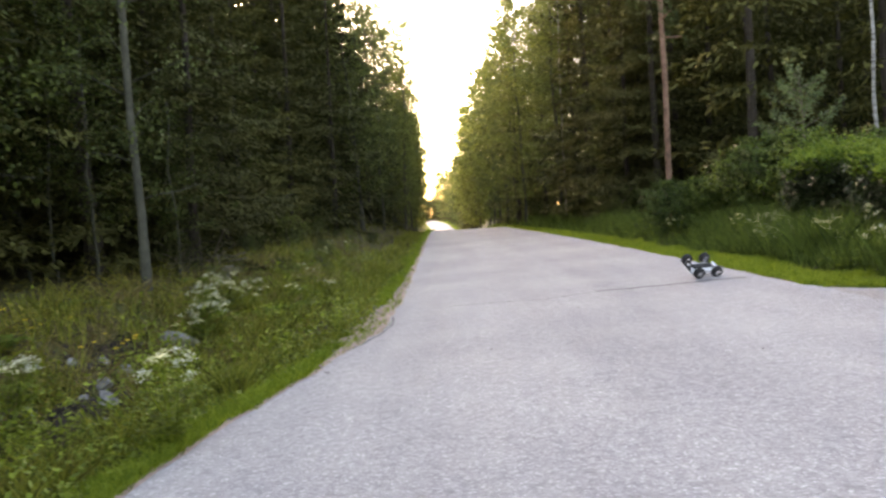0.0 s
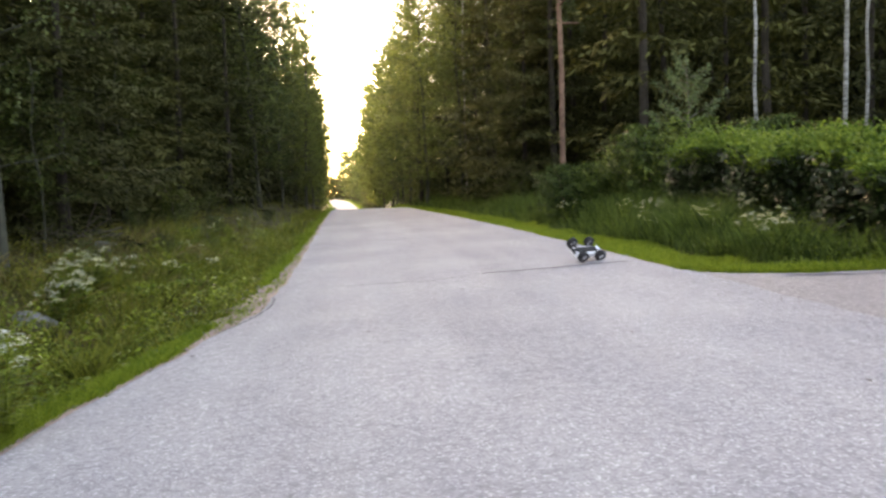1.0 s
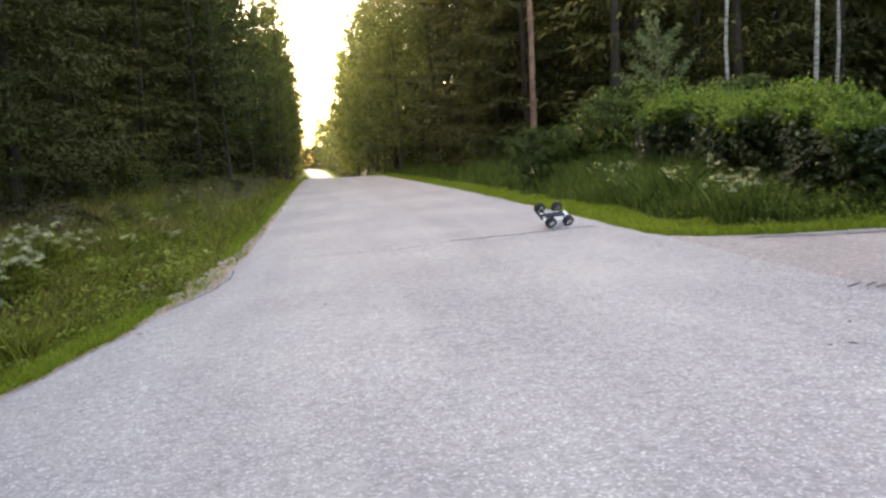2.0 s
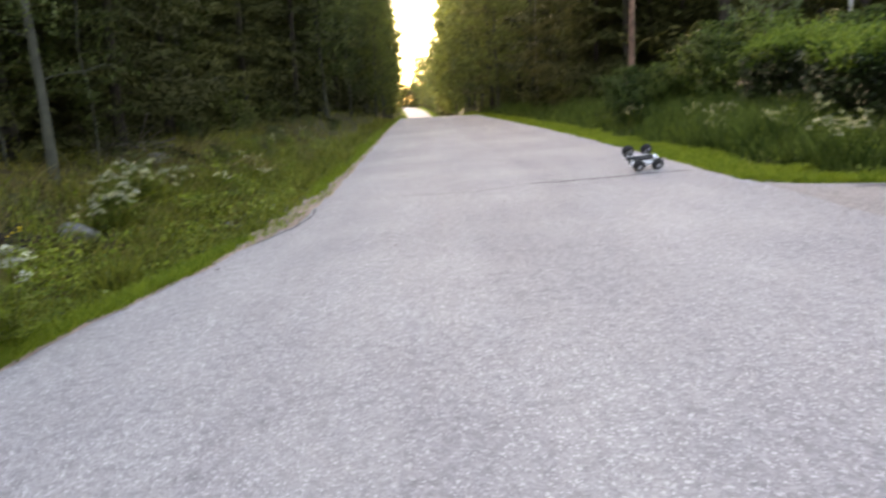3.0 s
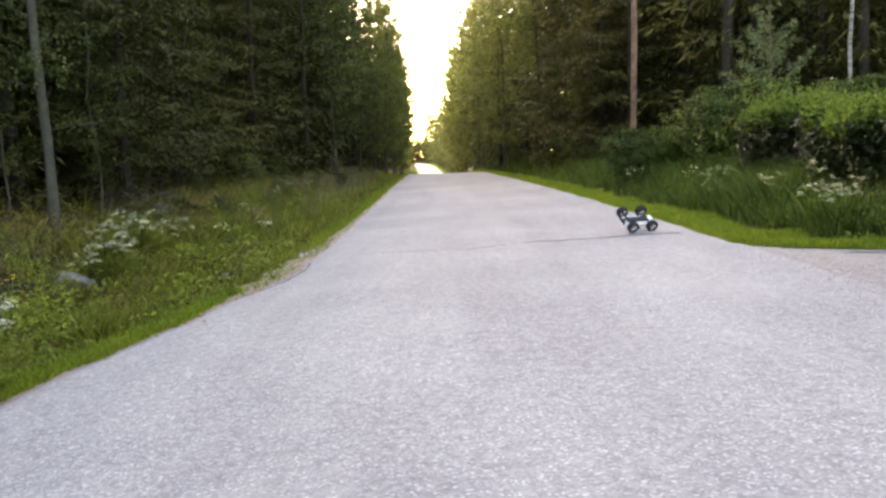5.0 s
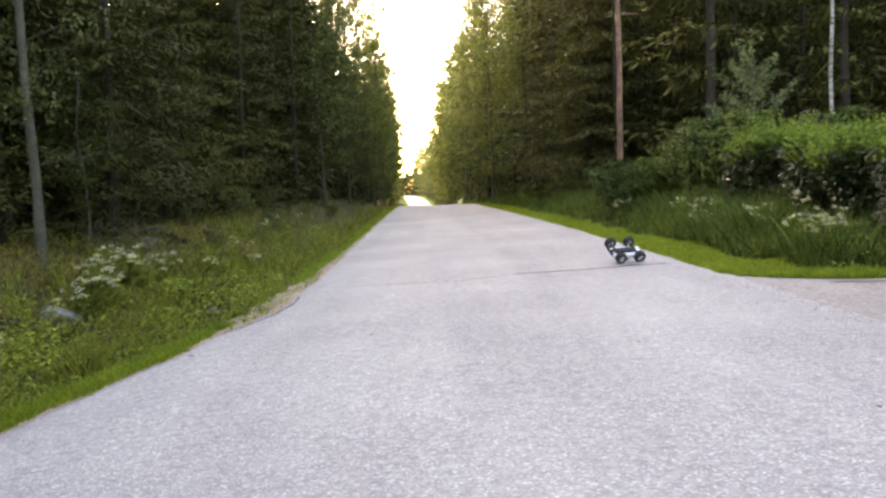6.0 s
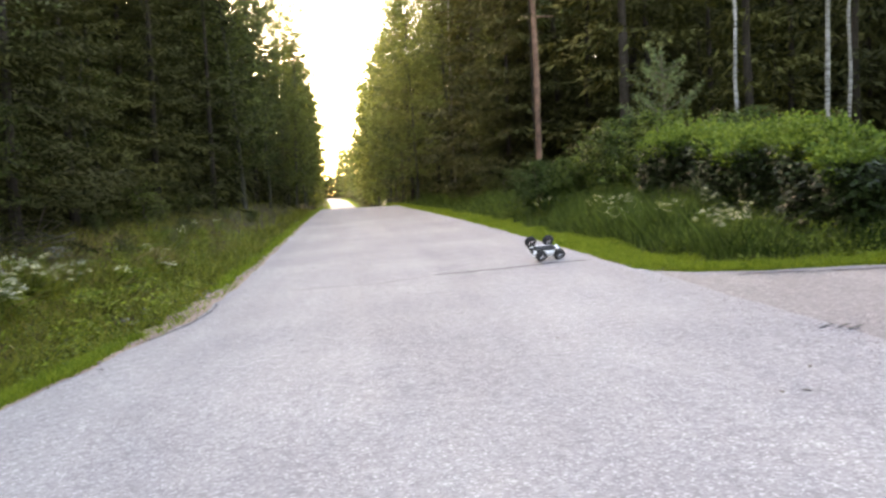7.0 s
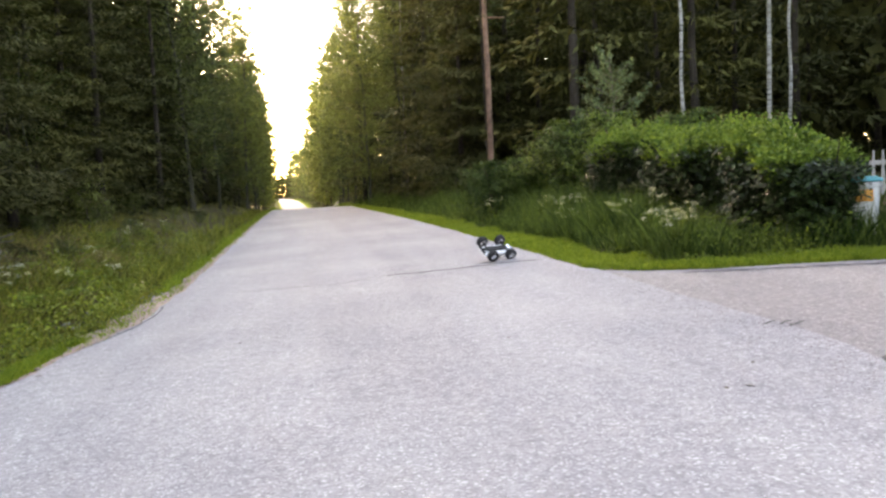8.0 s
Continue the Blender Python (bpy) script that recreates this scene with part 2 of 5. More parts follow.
def side_near(x):
    return np.interp(x, [4.0, 4.3, 4.7, 5.5, 7, 12, 40], [3.6, 4.2, 4.5, 4.45, 4.1, 3.0, -2.5]) + 0.5 * wobble(x, 3.0)


def lie(x, y):
    """Height of the carriageway's surface, carried on to both sides."""
    k = 1 - np.clip((y - 15) / 35, 0, 1)
    k = 0.045 * k * k * (3 - 2 * k)
    return np.interp(y, ROAD_Y, ROAD_Z) + k * np.clip(x, -4, 7.5)


def off_road(x, y):
    """How far outside the asphalt: to the road's other side (u), to the near side (v); negative inside."""
    u = edge_l(y) - x
    v = x - edge_r(y)
    side = np.maximum(y - side_far(x), side_near(x) - y)
    v = np.where(x > 4.2, np.minimum(v, side), v)
    return u, v


BANK_L = ([0, 0.3, 0.8, 1.3, 1.9, 2.4, 3.3, 5, 10, 30], [0, -0.03, -0.16, -0.22, -0.02, 0.13, 0.58, 0.75, 0.9, 1.2])
BANK_R = ([0, 0.5, 1.4, 2.4, 3.8, 8, 30], [0, 0.0, 0.03, 0.22, 0.42, 0.55, 0.7])


def land(x, y):
    x, y = np.asarray(x, float), np.asarray(y, float)
    u, v = off_road(x, y)
    z = lie(x, y) + np.interp(u, *BANK_L) + np.interp(v, *BANK_R)
    out = np.maximum(u, v)
    rough = 0.035 * np.sin(3.1 * x + 1.3 * y) * np.sin(2.3 * y - 0.7 * x) + 0.02 * np.sin(7.3 * x + 2 * y) * np.sin(6.1 * y)
    lumps = 0.07 * np.sin(4.3 * x + 0.8 * y) * np.sin(3.7 * y - 1.1 * x) + 0.05 * np.sin(8.1 * x - 3 * y + 1) * np.sin(5.2 * y + 2)
    z = z + rough * np.clip(out / 0.8, 0, 1) + lumps * np.clip((u - 1.3) / 0.8, 0, 1) * np.clip((7 - u) / 2, 0, 1)
    return z - 0.012 - 0.07 * np.clip(-out / 0.25, 0, 1)


def land_at(x, y):
    return float(land(x, y))


def sheet(xs, ys, height, smooth=True):
    s = Soup()
    X, Y = np.meshgrid(xs, ys)
    nx, ny = len(xs), len(ys)
    s.v.append(np.stack([X, Y, height(X, Y)], -1).reshape(-1, 3))
    i, j = np.meshgrid(np.arange(nx - 1), np.arange(ny - 1))
    k = (j * nx + i).ravel()
    s.f = list(zip(k.tolist(), (k + 1).tolist(), (k + nx + 1).tolist(), (k + nx).tolist()))
    return s


xs = np.concatenate([np.linspace(-600, -60, 12), np.arange(-50, -12, 3.0), np.arange(-12, -6, 0.5), np.arange(-6, 10, 0.15), np.arange(10, 20, 0.5), np.arange(20, 60, 4.0), np.linspace(70, 600, 12)])
ys = np.concatenate([np.linspace(-600, -60, 10), np.arange(-50, 0, 2.5), np.arange(0, 18, 0.17), np.arange(18, 60, 0.5), np.arange(60, 300, 4.0), np.linspace(310, 900, 12)])
setting("ground", sheet(xs, ys, land).mesh("ground", FLOOR, True), "mossy forest floor with grassy verges and a ditch")


def strip(name, ys, left, right, cols, material, label, lift=0.0, thick=0.06):
    """A slab of paving between two edges, with turned-down sides."""
    s = Soup()
    w = np.linspace(0, 1, cols)
    Y = np.repeat(ys[:, None], cols, 1)
    X = left(ys)[:, None] * (1 - w) + right(ys)[:, None] * w
    Z = lie(X, Y) + lift
    top = np.stack([X, Y, Z], -1)
    rows = np.concatenate([top[:, :1] - (0, 0, thick), top, top[:, -1:] - (0, 0, thick)], 1)
    n = cols + 2
    s.v.append(rows.reshape(-1, 3))
    i, j = np.meshgrid(np.arange(n - 1), np.arange(len(ys) - 1))
    k = (j * n + i).ravel()
    s.f = list(zip(k.tolist(), (k + 1).tolist(), (k + n + 1).tolist(), (k + n).tolist()))
    return setting(name, s.mesh(name, material, False), label)


road_rows = np.concatenate([np.arange(-50, 2, 1.0), np.arange(2, 18, 0.09), np.arange(18, 60, 0.5), np.arange(60, 330, 2.0)])
strip("road", road_rows, edge_l, edge_r, 22, ASPHALT, "worn pale grey asphalt road with coarse chippings")


def side_road():
    s = Soup()
    cols = np.concatenate([np.arange(0, 4, 0.1), np.arange(4, 34, 0.6)])
    n = 16
    w = np.linspace(0, 1, n)
    X0 = 4.55 + cols
    near, far = side_near(X0), side_far(X0)
    Y = near[:, None] * (1 - w) + far[:, None] * w
    X = np.repeat(X0[:, None], n, 1)
    X[0] = edge_r(Y[0]) - 0.02
    Z = lie(X, Y) + 0.002
    top = np.stack([X, Y, Z], -1)
    rows = np.concatenate([top[:, :1] - (0, 0, 0.06), top, top[:, -1:] - (0, 0, 0.06)], 1)
    m = n + 2
    s.v.append(rows.reshape(-1, 3))
    i, j = np.meshgrid(np.arange(m - 1), np.arange(len(cols) - 1))
    k = (j * m + i).ravel()
    s.f = list(zip(k.tolist(), (k + m).tolist(), (k + m + 1).tolist(), (k + 1).tolist()))
    setting("side_road", s.mesh("side_road", SIDE, False), "gritty pinkish grey side road joining the main road")


side_road()


# ---- trees ----
def spruce_parts(height, reach, seed, step, twig, bare=0.06, slim=0.22, layer=0.42, per_twig=5):
    """Trunk and needled boughs of one spruce."""
    r = np.random.default_rng(seed)
    trunk, crown = Soup(), Soup()
    n = 9
    zz = np.linspace(-0.3, height, n)
    lean = r.normal(0, 0.06, (n, 2)).cumsum(0) * 0.5
    pts = np.column_stack([lean, zz])
    trunk.tube(pts, np.interp(zz, [-0.3, 0.3, height], [0.0125 * height, 0.0085 * height, 0.01]), 8)
    # dead twigs under the live boughs
    for i in range(46 if step < 0.15 else 12):
        h = height * r.uniform(0.03, 0.5)
        a, long = r.uniform(0, 6.283), r.uniform(0.5, 1.5)
        d = np.array([math.cos(a), math.sin(a), r.uniform(-0.35, 0.05)])
        b = np.array([np.interp(h, zz, pts[:, 0]), np.interp(h, zz, pts[:, 1]), h])
        trunk.tube([b, b + d * long * 0.5, b + d * long + (0, 0, -0.1)], [0.012, 0.008, 0.003], 3)
    h = height * bare
    while h < height * 0.99:
        f = h / height
        size = reach * (1 - f) ** 0.75 * min(1, 0.55 + 3 * f) * r.uniform(0.8, 1.12) + 0.12
        count = int(r.integers(5, 8))
        start = r.uniform(0, 6.28)
        cx, cy = np.interp(h, zz, pts[:, 0]), np.interp(h, zz, pts[:, 1])
        for i in range(count):
            a = start + i * 6.283 / count + r.normal(0, 0.25)
            length = size * r.uniform(0.5, 1.25)
            out = np.array([math.cos(a), math.sin(a), 0.0])
            perp = np.array([-out[1], out[0], 0.0])
            droop = r.uniform(0.3, 0.7) * (1 - 0.9 * f)
            s = np.arange(0.15, 1.0, step / max(length, 0.2))
            if len(s) == 0:
                continue
            p = np.array([cx, cy, h + r.uniform(-0.2, 0.2)]) + out * (s * length)[:, None]
            p[:, 2] += -droop * length * s**1.2 + 0.2 * length * s**3 + 0.25 * length * s * max(0, f - 0.45)
            # a flat spray: branchlets to both sides, shorter towards the tip
            for side in (-1, 1):
                long = (0.42 * length * (1 - s) ** 0.8 + 0.12) * r.uniform(0.7, 1.25, len(s))
                way = side * perp * 0.8 + out * r.uniform(0.45, 0.9, (len(s), 1)) + np.array([0, 0, -1.0]) * r.uniform(0.0, 0.35, (len(s), 1))
                q = np.linspace(0.1, 0.95, per_twig)
                at = (p[:, None] + way[:, None] * (long[:, None] * q)[:, :, None]).reshape(-1, 3)
                at[:, 2] -= (0.3 * long[:, None] * q**2).reshape(-1)
                m = len(at)
                d = np.repeat(way, per_twig, 0) + r.normal(0, 0.4, (m, 3)) + (0, 0, -0.12)
                wide = np.cross(d, np.array([0, 0, 1.0]) + r.normal(0, 0.4, (m, 3)))
                crown.leaves(at, d, wide, twig * r.uniform(0.6, 1.3, m), twig * slim * r.uniform(0.7, 1.3, m), out * 0.5 + np.array([0, 0, 0.9]) + side * perp * 0.2 + r.normal(0, 0.13, (m, 3)))
            hang = p[r.random(len(p)) < 0.8]
            d = np.array([0, 0, -1.0]) + r.normal(0, 0.35, (len(hang), 3))
            crown.leaves(hang, d, r.normal(0, 1, (len(hang), 3)), twig * r.uniform(0.7, 1.8, len(hang)), twig * slim, out + np.array([0, 0, -0.35]) + r.normal(0, 0.2, (len(hang), 3)))
            crown.leaves(p[-1:], out[None] + np.array([[0, 0, 0.1]]), perp[None], np.array([twig]), np.array([twig * 0.35]), out[None] + np.array([[0, 0, 0.8]]))
        h += layer * r.uniform(0.7, 1.3)
    return trunk, crown


def spruce(seed, height, reach, step, twig, bare, group, slim=0.22, layer=0.42, per_twig=5):
    t = thing("spruce_tree", "dark green spruce with drooping boughs", "tree", group)
    trunk, crown = spruce_parts(height, reach, seed, step, twig, bare, slim, layer, per_twig)
    part("trunk", trunk, BARK, t, "grey-brown scaly trunk")
    part("crown", crown, SPRUCE, t)
    return t


def broadleaf_parts(height, reach, seed, clear, limbs, per_limb, leaf, thick, upright=0.9, curl=0.1, single=False, tuft=14):
    """Trunk with limbs, and a crown of single leaves."""
    r = np.random.default_rng(seed)
    wood, crown, branches = Soup(), Soup(), []
    n = 10
    zz = np.linspace(-0.3, height * 0.97, n)
    sway = r.normal(0, curl, (n, 2)).cumsum(0)
    sway -= sway[1]
    pts = np.column_stack([sway, zz])
    wood.tube(pts, np.interp(zz, [-0.3, 0.3, height], [thick * 1.4, thick, 0.02]), 9)
    for i in range(limbs):
        f = clear + (1 - clear) * ((i + r.uniform(0, 0.8)) / limbs) ** 0.9
        h = f * height * 0.97
        base = np.array([np.interp(h, zz, pts[:, 0]), np.interp(h, zz, pts[:, 1]), h])
        a = i * 2.4 + r.normal(0, 0.4)
        g = (f - clear) / (1 - clear)
        length = reach * (0.45 + 0.75 * math.sin(math.pi * min(0.97, 0.15 + 0.82 * g))) * r.uniform(0.7, 1.15)
        d = np.array([math.cos(a), math.sin(a), upright * r.uniform(0.5, 1.3)])
        d /= np.linalg.norm(d)
        s = np.linspace(0, 1, 5)
        line = base + d * (s * length)[:, None] + np.array([0, 0, -0.18 * length]) * (s**2)[:, None] + r.normal(0, 0.05 * length, (5, 3)) * s[:, None]
        limb = Soup() if single else wood
        if single:
            branches.append(limb)
        limb.tube(line, np.linspace(min(0.022, thick * 0.16), 0.003, 5), 4)
        m = max(6, int(per_limb * length / reach * r.uniform(0.7, 1.3)))
        where = r.beta(2.2, 1.2, m)
        p = np.column_stack([np.interp(where, s, line[:, k]) for k in range(3)])
        # leaves gather round twigs, with air between the tufts
        tufts = r.normal(0, 0.24 * length, (max(3, m // tuft), 3)) * (1, 1, 0.6)
        pick = r.integers(0, len(tufts), m)
        p += tufts[pick] * where[:, None] + r.normal(0, 0.04 * length + 0.03, (m, 3))
        way = r.normal(0, 1, (m, 3)) + np.array([0, 0, -0.5])
        mass = unit(tufts[pick] + (0, 0, 0.12 * length)) * 0.5 + unit((p - base) * (1, 1, 0.3)) * 0.5 + (0, 0, 0.25) + r.normal(0, 0.3, (m, 3))
        crown.leaves(p, way, np.cross(way, r.normal(0, 1, (m, 3))), leaf * r.uniform(0.7, 1.3, m), leaf * 0.75, mass)
    return wood, crown, branches


def broadleaf(name, label, seed, height, reach, clear, limbs, per_limb, leaf, thick, bark, foliage, group="", upright=0.9, category="tree", curl=0.1, single=False, tuft=14):
    t = thing(name, label, category, group)
    wood, crown, branches = broadleaf_parts(height, reach, seed, clear, limbs, per_limb, leaf, thick, upright, curl, single, tuft)
    part("trunk", wood, bark, t)
    for b in branches:
        part("limb", b, bark, t)
    part("crown", crown, foliage, t)
    return t


def stand(ob, x, y, scale=1.0, turn=0.0, lean=0.0, sink=0.0):
    m = pose(x, y, land_at(x, y) - sink, lean, 0, turn) @ Matrix.Diagonal((scale, scale, scale, 1))
    ob.matrix_basis = m
    return ob


def again(ob, x, y, scale=1.0, turn=0.0, lean=0.0):
    c = copy_thing(ob, Matrix())
    return stand(c, x, y, scale, turn, lean)


LEFT, RIGHT = "forest trees on the ditch side", "forest trees on the hedge side"
near_spruces = [spruce(11, 15, 2.6, 0.085, 0.17, 0.04, LEFT, 0.24, 0.66, 7), spruce(12, 14, 2.4, 0.085, 0.16, 0.06, LEFT, 0.24, 0.64, 7), spruce(13, 16, 2.8, 0.09, 0.17, 0.05, LEFT, 0.24, 0.70, 7)]
far_spruces = [spruce(21, 16, 2.7, 0.19, 0.32, 0.04, LEFT, 0.27, 0.9, 3), spruce(22, 18, 2.7, 0.20, 0.34, 0.05, LEFT, 0.27, 0.94, 3), spruce(23, 15, 2.5, 0.19, 0.32, 0.04, LEFT, 0.27, 0.9, 3)]
deep_spruces = [spruce(25, 16, 3.0, 0.50, 0.70, 0.04, LEFT, 0.28, 1.0, 2), spruce(26, 15, 2.8, 0.50, 0.70, 0.04, LEFT, 0.28, 1.0, 2)]
birch = broadleaf("birch_tree", "tall birch with a pale trunk and light green leaves", 31, 17, 2.4, 0.08, 64, 290, 0.115, 0.10, ASPEN, LEAF, RIGHT, 1.0, tuft=40)
aspen = broadleaf("aspen_tree", "tall leafy aspen catching the evening light", 32, 19, 2.7, 0.05, 70, 290, 0.12, 0.12, ASPEN, LEAF, RIGHT, 1.0, tuft=40)
thin_birch = broadleaf("birch_tree", "slim light green birch at the roadside", 33, 16, 1.9, 0.08, 52, 250, 0.11, 0.08, ASPEN, LEAF, RIGHT, 1.2, tuft=36)
distant = broadleaf("birch_tree", "distant leafy birch along the road", 34, 18, 2.8, 0.04, 46, 60, 0.31, 0.10, ASPEN, LEAF, RIGHT, 1.0, tuft=24)
used = set()


def put_tree(pool, k, x, y, scale, turn, group, lean=0.0):
    src = pool[k % len(pool)]
    if src.name in used:
        ob = again(src, x, y, scale, turn, lean)
    else:
        used.add(src.name)
        ob = stand(src, x, y, scale, turn, lean)
    return tagged(ob, "", "", group)


# first rows along the road and the depth of the forest behind them
r = random.Random(5)
k = 0
for row, (gap, first, last, step) in enumerate([(5.0, 13.5, 135, 2.5), (7.4, 3, 120, 2.7), (10.8, 1, 60, 3.8)]):
    y = first
    while y < last:
        x = float(edge_l(y)) - gap - r.uniform(-0.6, 1.3)
        pool = near_spruces if (row < 1 and y < 30 or row < 2 and y < 20) else deep_spruces if row > 1 and y > 24 or (row and y > 36) else far_spruces
        if row == 0 and y > 38 and r.random() < 0.7:
            put_tree([aspen, thin_birch, birch, far_spruces[0]] if y < 75 else [distant], k, x + (1.6 if y < 55 else 2.5), y, r.uniform(0.86, 1.08), r.uniform(0, 360), LEFT)
        else:
            put_tree(pool, k, x, y, r.uniform(0.9, 1.2) * (1.15 if row and y > 30 else 1), r.uniform(0, 360), LEFT, r.uniform(-1.5, 1.5))
        k += 1
        y += step * r.uniform(0.75, 1.25) * (1.4 if y > 60 else 1)
for row, (gap, first, last, step) in enumerate([(3.4, 29, 135, 2.9), (6.0, 24, 120, 3.2), (9.5, 23, 70, 3.6), (14.0, 25, 50, 4.6), (20.0, 12, 46, 5.4)]):
    y = first
    while y < last:
        x = float(edge_r(y)) + gap + r.uniform(-0.5, 0.9)
        if row < 2 and y > 44 and r.random() < 0.75:
            put_tree([aspen, birch, thin_birch, far_spruces[1], aspen] if y < 75 else [distant], k, x - (0.5 if y < 52 else (1.7 if y < 72 else 2.2) if row == 0 else 0.8), y, r.uniform(0.9, 1.2), r.uniform(0, 360), RIGHT)
        else:
            put_tree(near_spruces if (row == 0 and y < 40) else deep_spruces if y > 46 and row > 1 or y < 10 else far_spruces, k, x, y, r.uniform(0.95, 1.25), r.uniform(0, 360), RIGHT, r.uniform(-1.5, 1.5))
        k += 1
        y += step * r.uniform(0.75, 1.25) * (1.4 if y > 60 else 1)


def far_woods():
    """The closed depth of the forest, beyond the trees that can be told apart."""
    rr = np.random.default_rng(17)
    s = Soup()
    # blocks behind and beside the camera are unseen, added to close off the sky
    for n, x0, x1, y0, y1, high in ((21000, -24, -15, -30, 110, 18), (17000, 26, 34, -30, 110, 15), (15000, -45, 35, 282, 300, 11), (7000, 14, 60, 120, 132, 14), (7000, -60, -12, 112, 126, 14), (6000, -30, 34, -58, -52, 14), (5000, 14, 30, -28, -8, 13), (5000, 20, 26, -6, 12, 13), (7000, 24, 36, 12, 46, 16), (15000, 11, 34, 40, 50, 22)):
        x, y = rr.uniform(x0, x1, n), rr.uniform(y0, y1, n)
        q = rr.random(n)
        z = land(x, y) + q * high * (0.75 + 0.25 * np.sin(x * 0.9 + y * 0.7) * np.sin(y * 1.3))
        d = rr.normal(0, 0.8, (n, 3)) + (0, 0, -0.6)
        s.leaves(np.column_stack([x, y, z]), d, rr.normal(0, 1, (n, 3)), rr.uniform(0.9, 1.9, n), rr.uniform(0.5, 0.9, n))
    setting("far_woods", s.mesh("far_woods", SPRUCE), "dense dark conifer forest in the distance", "forest", "stuff")


far_woods()
# the far stretch, where the road swings out of sight
for y in range(132, 270, 6):
    put_tree([distant, deep_spruces[0], distant], k, float(edge_l(y)) - r.uniform(3.0, 4.4), y, r.uniform(0.7, 0.85), r.uniform(0, 360), LEFT)
    put_tree([distant, deep_spruces[1], distant], k + 1, float(edge_r(y)) + r.uniform(1.5, 2.5), y, r.uniform(0.8, 0.95), r.uniform(0, 360), RIGHT)
    k += 2
for i in range(14):
    put_tree([distant, distant, deep_spruces[1]], k, -26 + 3.4 * i, 290 + r.uniform(-8, 8), r.uniform(0.5, 0.65), r.uniform(0, 360), "trees where the road bends away")
    k += 1
# unseen trees added behind the camera to hold back sky light
for i in range(9):
    put_tree(deep_spruces, k, -7 - r.uniform(0, 3), -4 - 5 * i, r.uniform(0.9, 1.1), r.uniform(0, 360), LEFT)
    put_tree(deep_spruces, k + 1, 9 + r.uniform(0, 3), -6 - 5 * i, r.uniform(0.9, 1.1), r.uniform(0, 360), RIGHT)
    k += 2

# single trees that stand out
grey_aspen = broadleaf("aspen_tree", "slim grey-trunked aspen with a high crown", 41, 13, 1.5, 0.10, 40, 150, 0.07, 0.064, ASPEN, LEAF, LEFT, 0.5, "tree", 0.04, True)
stand(grey_aspen, -4.35, 10.8, 1.0, 20, 0)
again(grey_aspen, -7.6, 11.6, 1.2, 150, 1)
again(grey_aspen, -8.1, 14.0, 1.9, 60, 0)
again(near_spruces[1], -4.75, 14.3, 0.8, 130, 1)
again(near_spruces[2], -6.4, 16.5, 0.85, 60, -1)


def pine():
    t = thing("pine_tree", "tall pine with a bare reddish trunk", "tree", RIGHT)
    rr = np.random.default_rng(51)
    wood, crown = Soup(), Soup()
    zz = np.linspace(-0.3, 17, 9)
    pts = np.column_stack([0.004 * zz + 0.05 * np.sin(zz * 0.5), 0.02 * np.cos(zz * 0.6), zz])
    wood.tube(pts, np.interp(zz, [-0.3, 17], [0.085, 0.03]), 9)
    for i in range(40):
        f = 0.3 + 0.68 * (i / 40) + rr.uniform(0, 0.02)
        if f < 0.45 and i % 2:
            continue
        h = f * 17
        a = i * 2.4
        length = 2.4 * (1.05 - f) ** 0.4 * rr.uniform(0.6, 1.1) * (0.35 if f < 0.5 else 1)
        d = np.array([math.cos(a), math.sin(a), rr.uniform(-0.1, 0.3)])
        s = np.linspace(0, 1, 4)
        base = np.array([np.interp(h, zz, pts[:, 0]), np.interp(h, zz, pts[:, 1]), h])
        line = base + d * (s * length)[:, None]
        wood.tube(line, np.linspace(0.035, 0.01, 4), 4)
        m = 130
        tufts = rr.normal(0, 0.3, (9, 3)) * (1, 1, 0.5) + line[-1] - d * rr.uniform(0, 0.6, (9, 1)) * length
        p = tufts[rr.integers(0, 9, m)] + rr.normal(0, 0.09, (m, 3))
        way = rr.normal(0, 1, (m, 3)) + (0, 0, 0.4)
        crown.leaves(p, way, rr.normal(0, 1, (m, 3)), 0.22, 0.03, unit((p - base) * (1, 1, 0.2)) + (0, 0, 0.5) + rr.normal(0, 0.3, (m, 3)))
    part("trunk", wood, PINEBARK, t, "flaky orange-brown trunk")
    part("crown", crown, PINE, t)
    return t


stand(pine(), 6.2, 20.5)
white_birch = broadleaf("birch_tree", "slender birch with a white flecked trunk", 61, 16, 1.8, 0.42, 26, 120, 0.09, 0.06, BIRCHBARK, LEAF, RIGHT, 0.9, "tree", 0.04, True)
stand(white_birch, 12.7, 21.7)
again(white_birch, 15.3, 21.3, 1.25, 90)
again(white_birch, 16.2, 21.6, 1.0, 200)
again(white_birch, 7.2, 43.5, 1.0, 300)
again(aspen, 7.4, 33, 0.42, 100)
young_aspen = broadleaf("young_aspen", "young leafy aspen at the dark forest edge", 65, 6.5, 1.5, 0.22, 30, 110, 0.075, 0.03, ASPEN, SAPLING, "saplings at the forest edge", 0.5, "tree", 0.06, True)
stand(young_aspen, -5.9, 8.4, 1.0, 40)
again(young_aspen, -6.6, 10.4, 1.1, 170)
again(young_aspen, -5.6, 21.0, 0.8, 90)
again(young_aspen, -6.3, 12.0, 0.75, 250)
again(young_aspen, -5.35, 11.5, 0.62, 10)
again(young_aspen, -7.2, 12.8, 0.95, 300)
again(young_aspen, -4.5, 12.6, 0.5, 120)

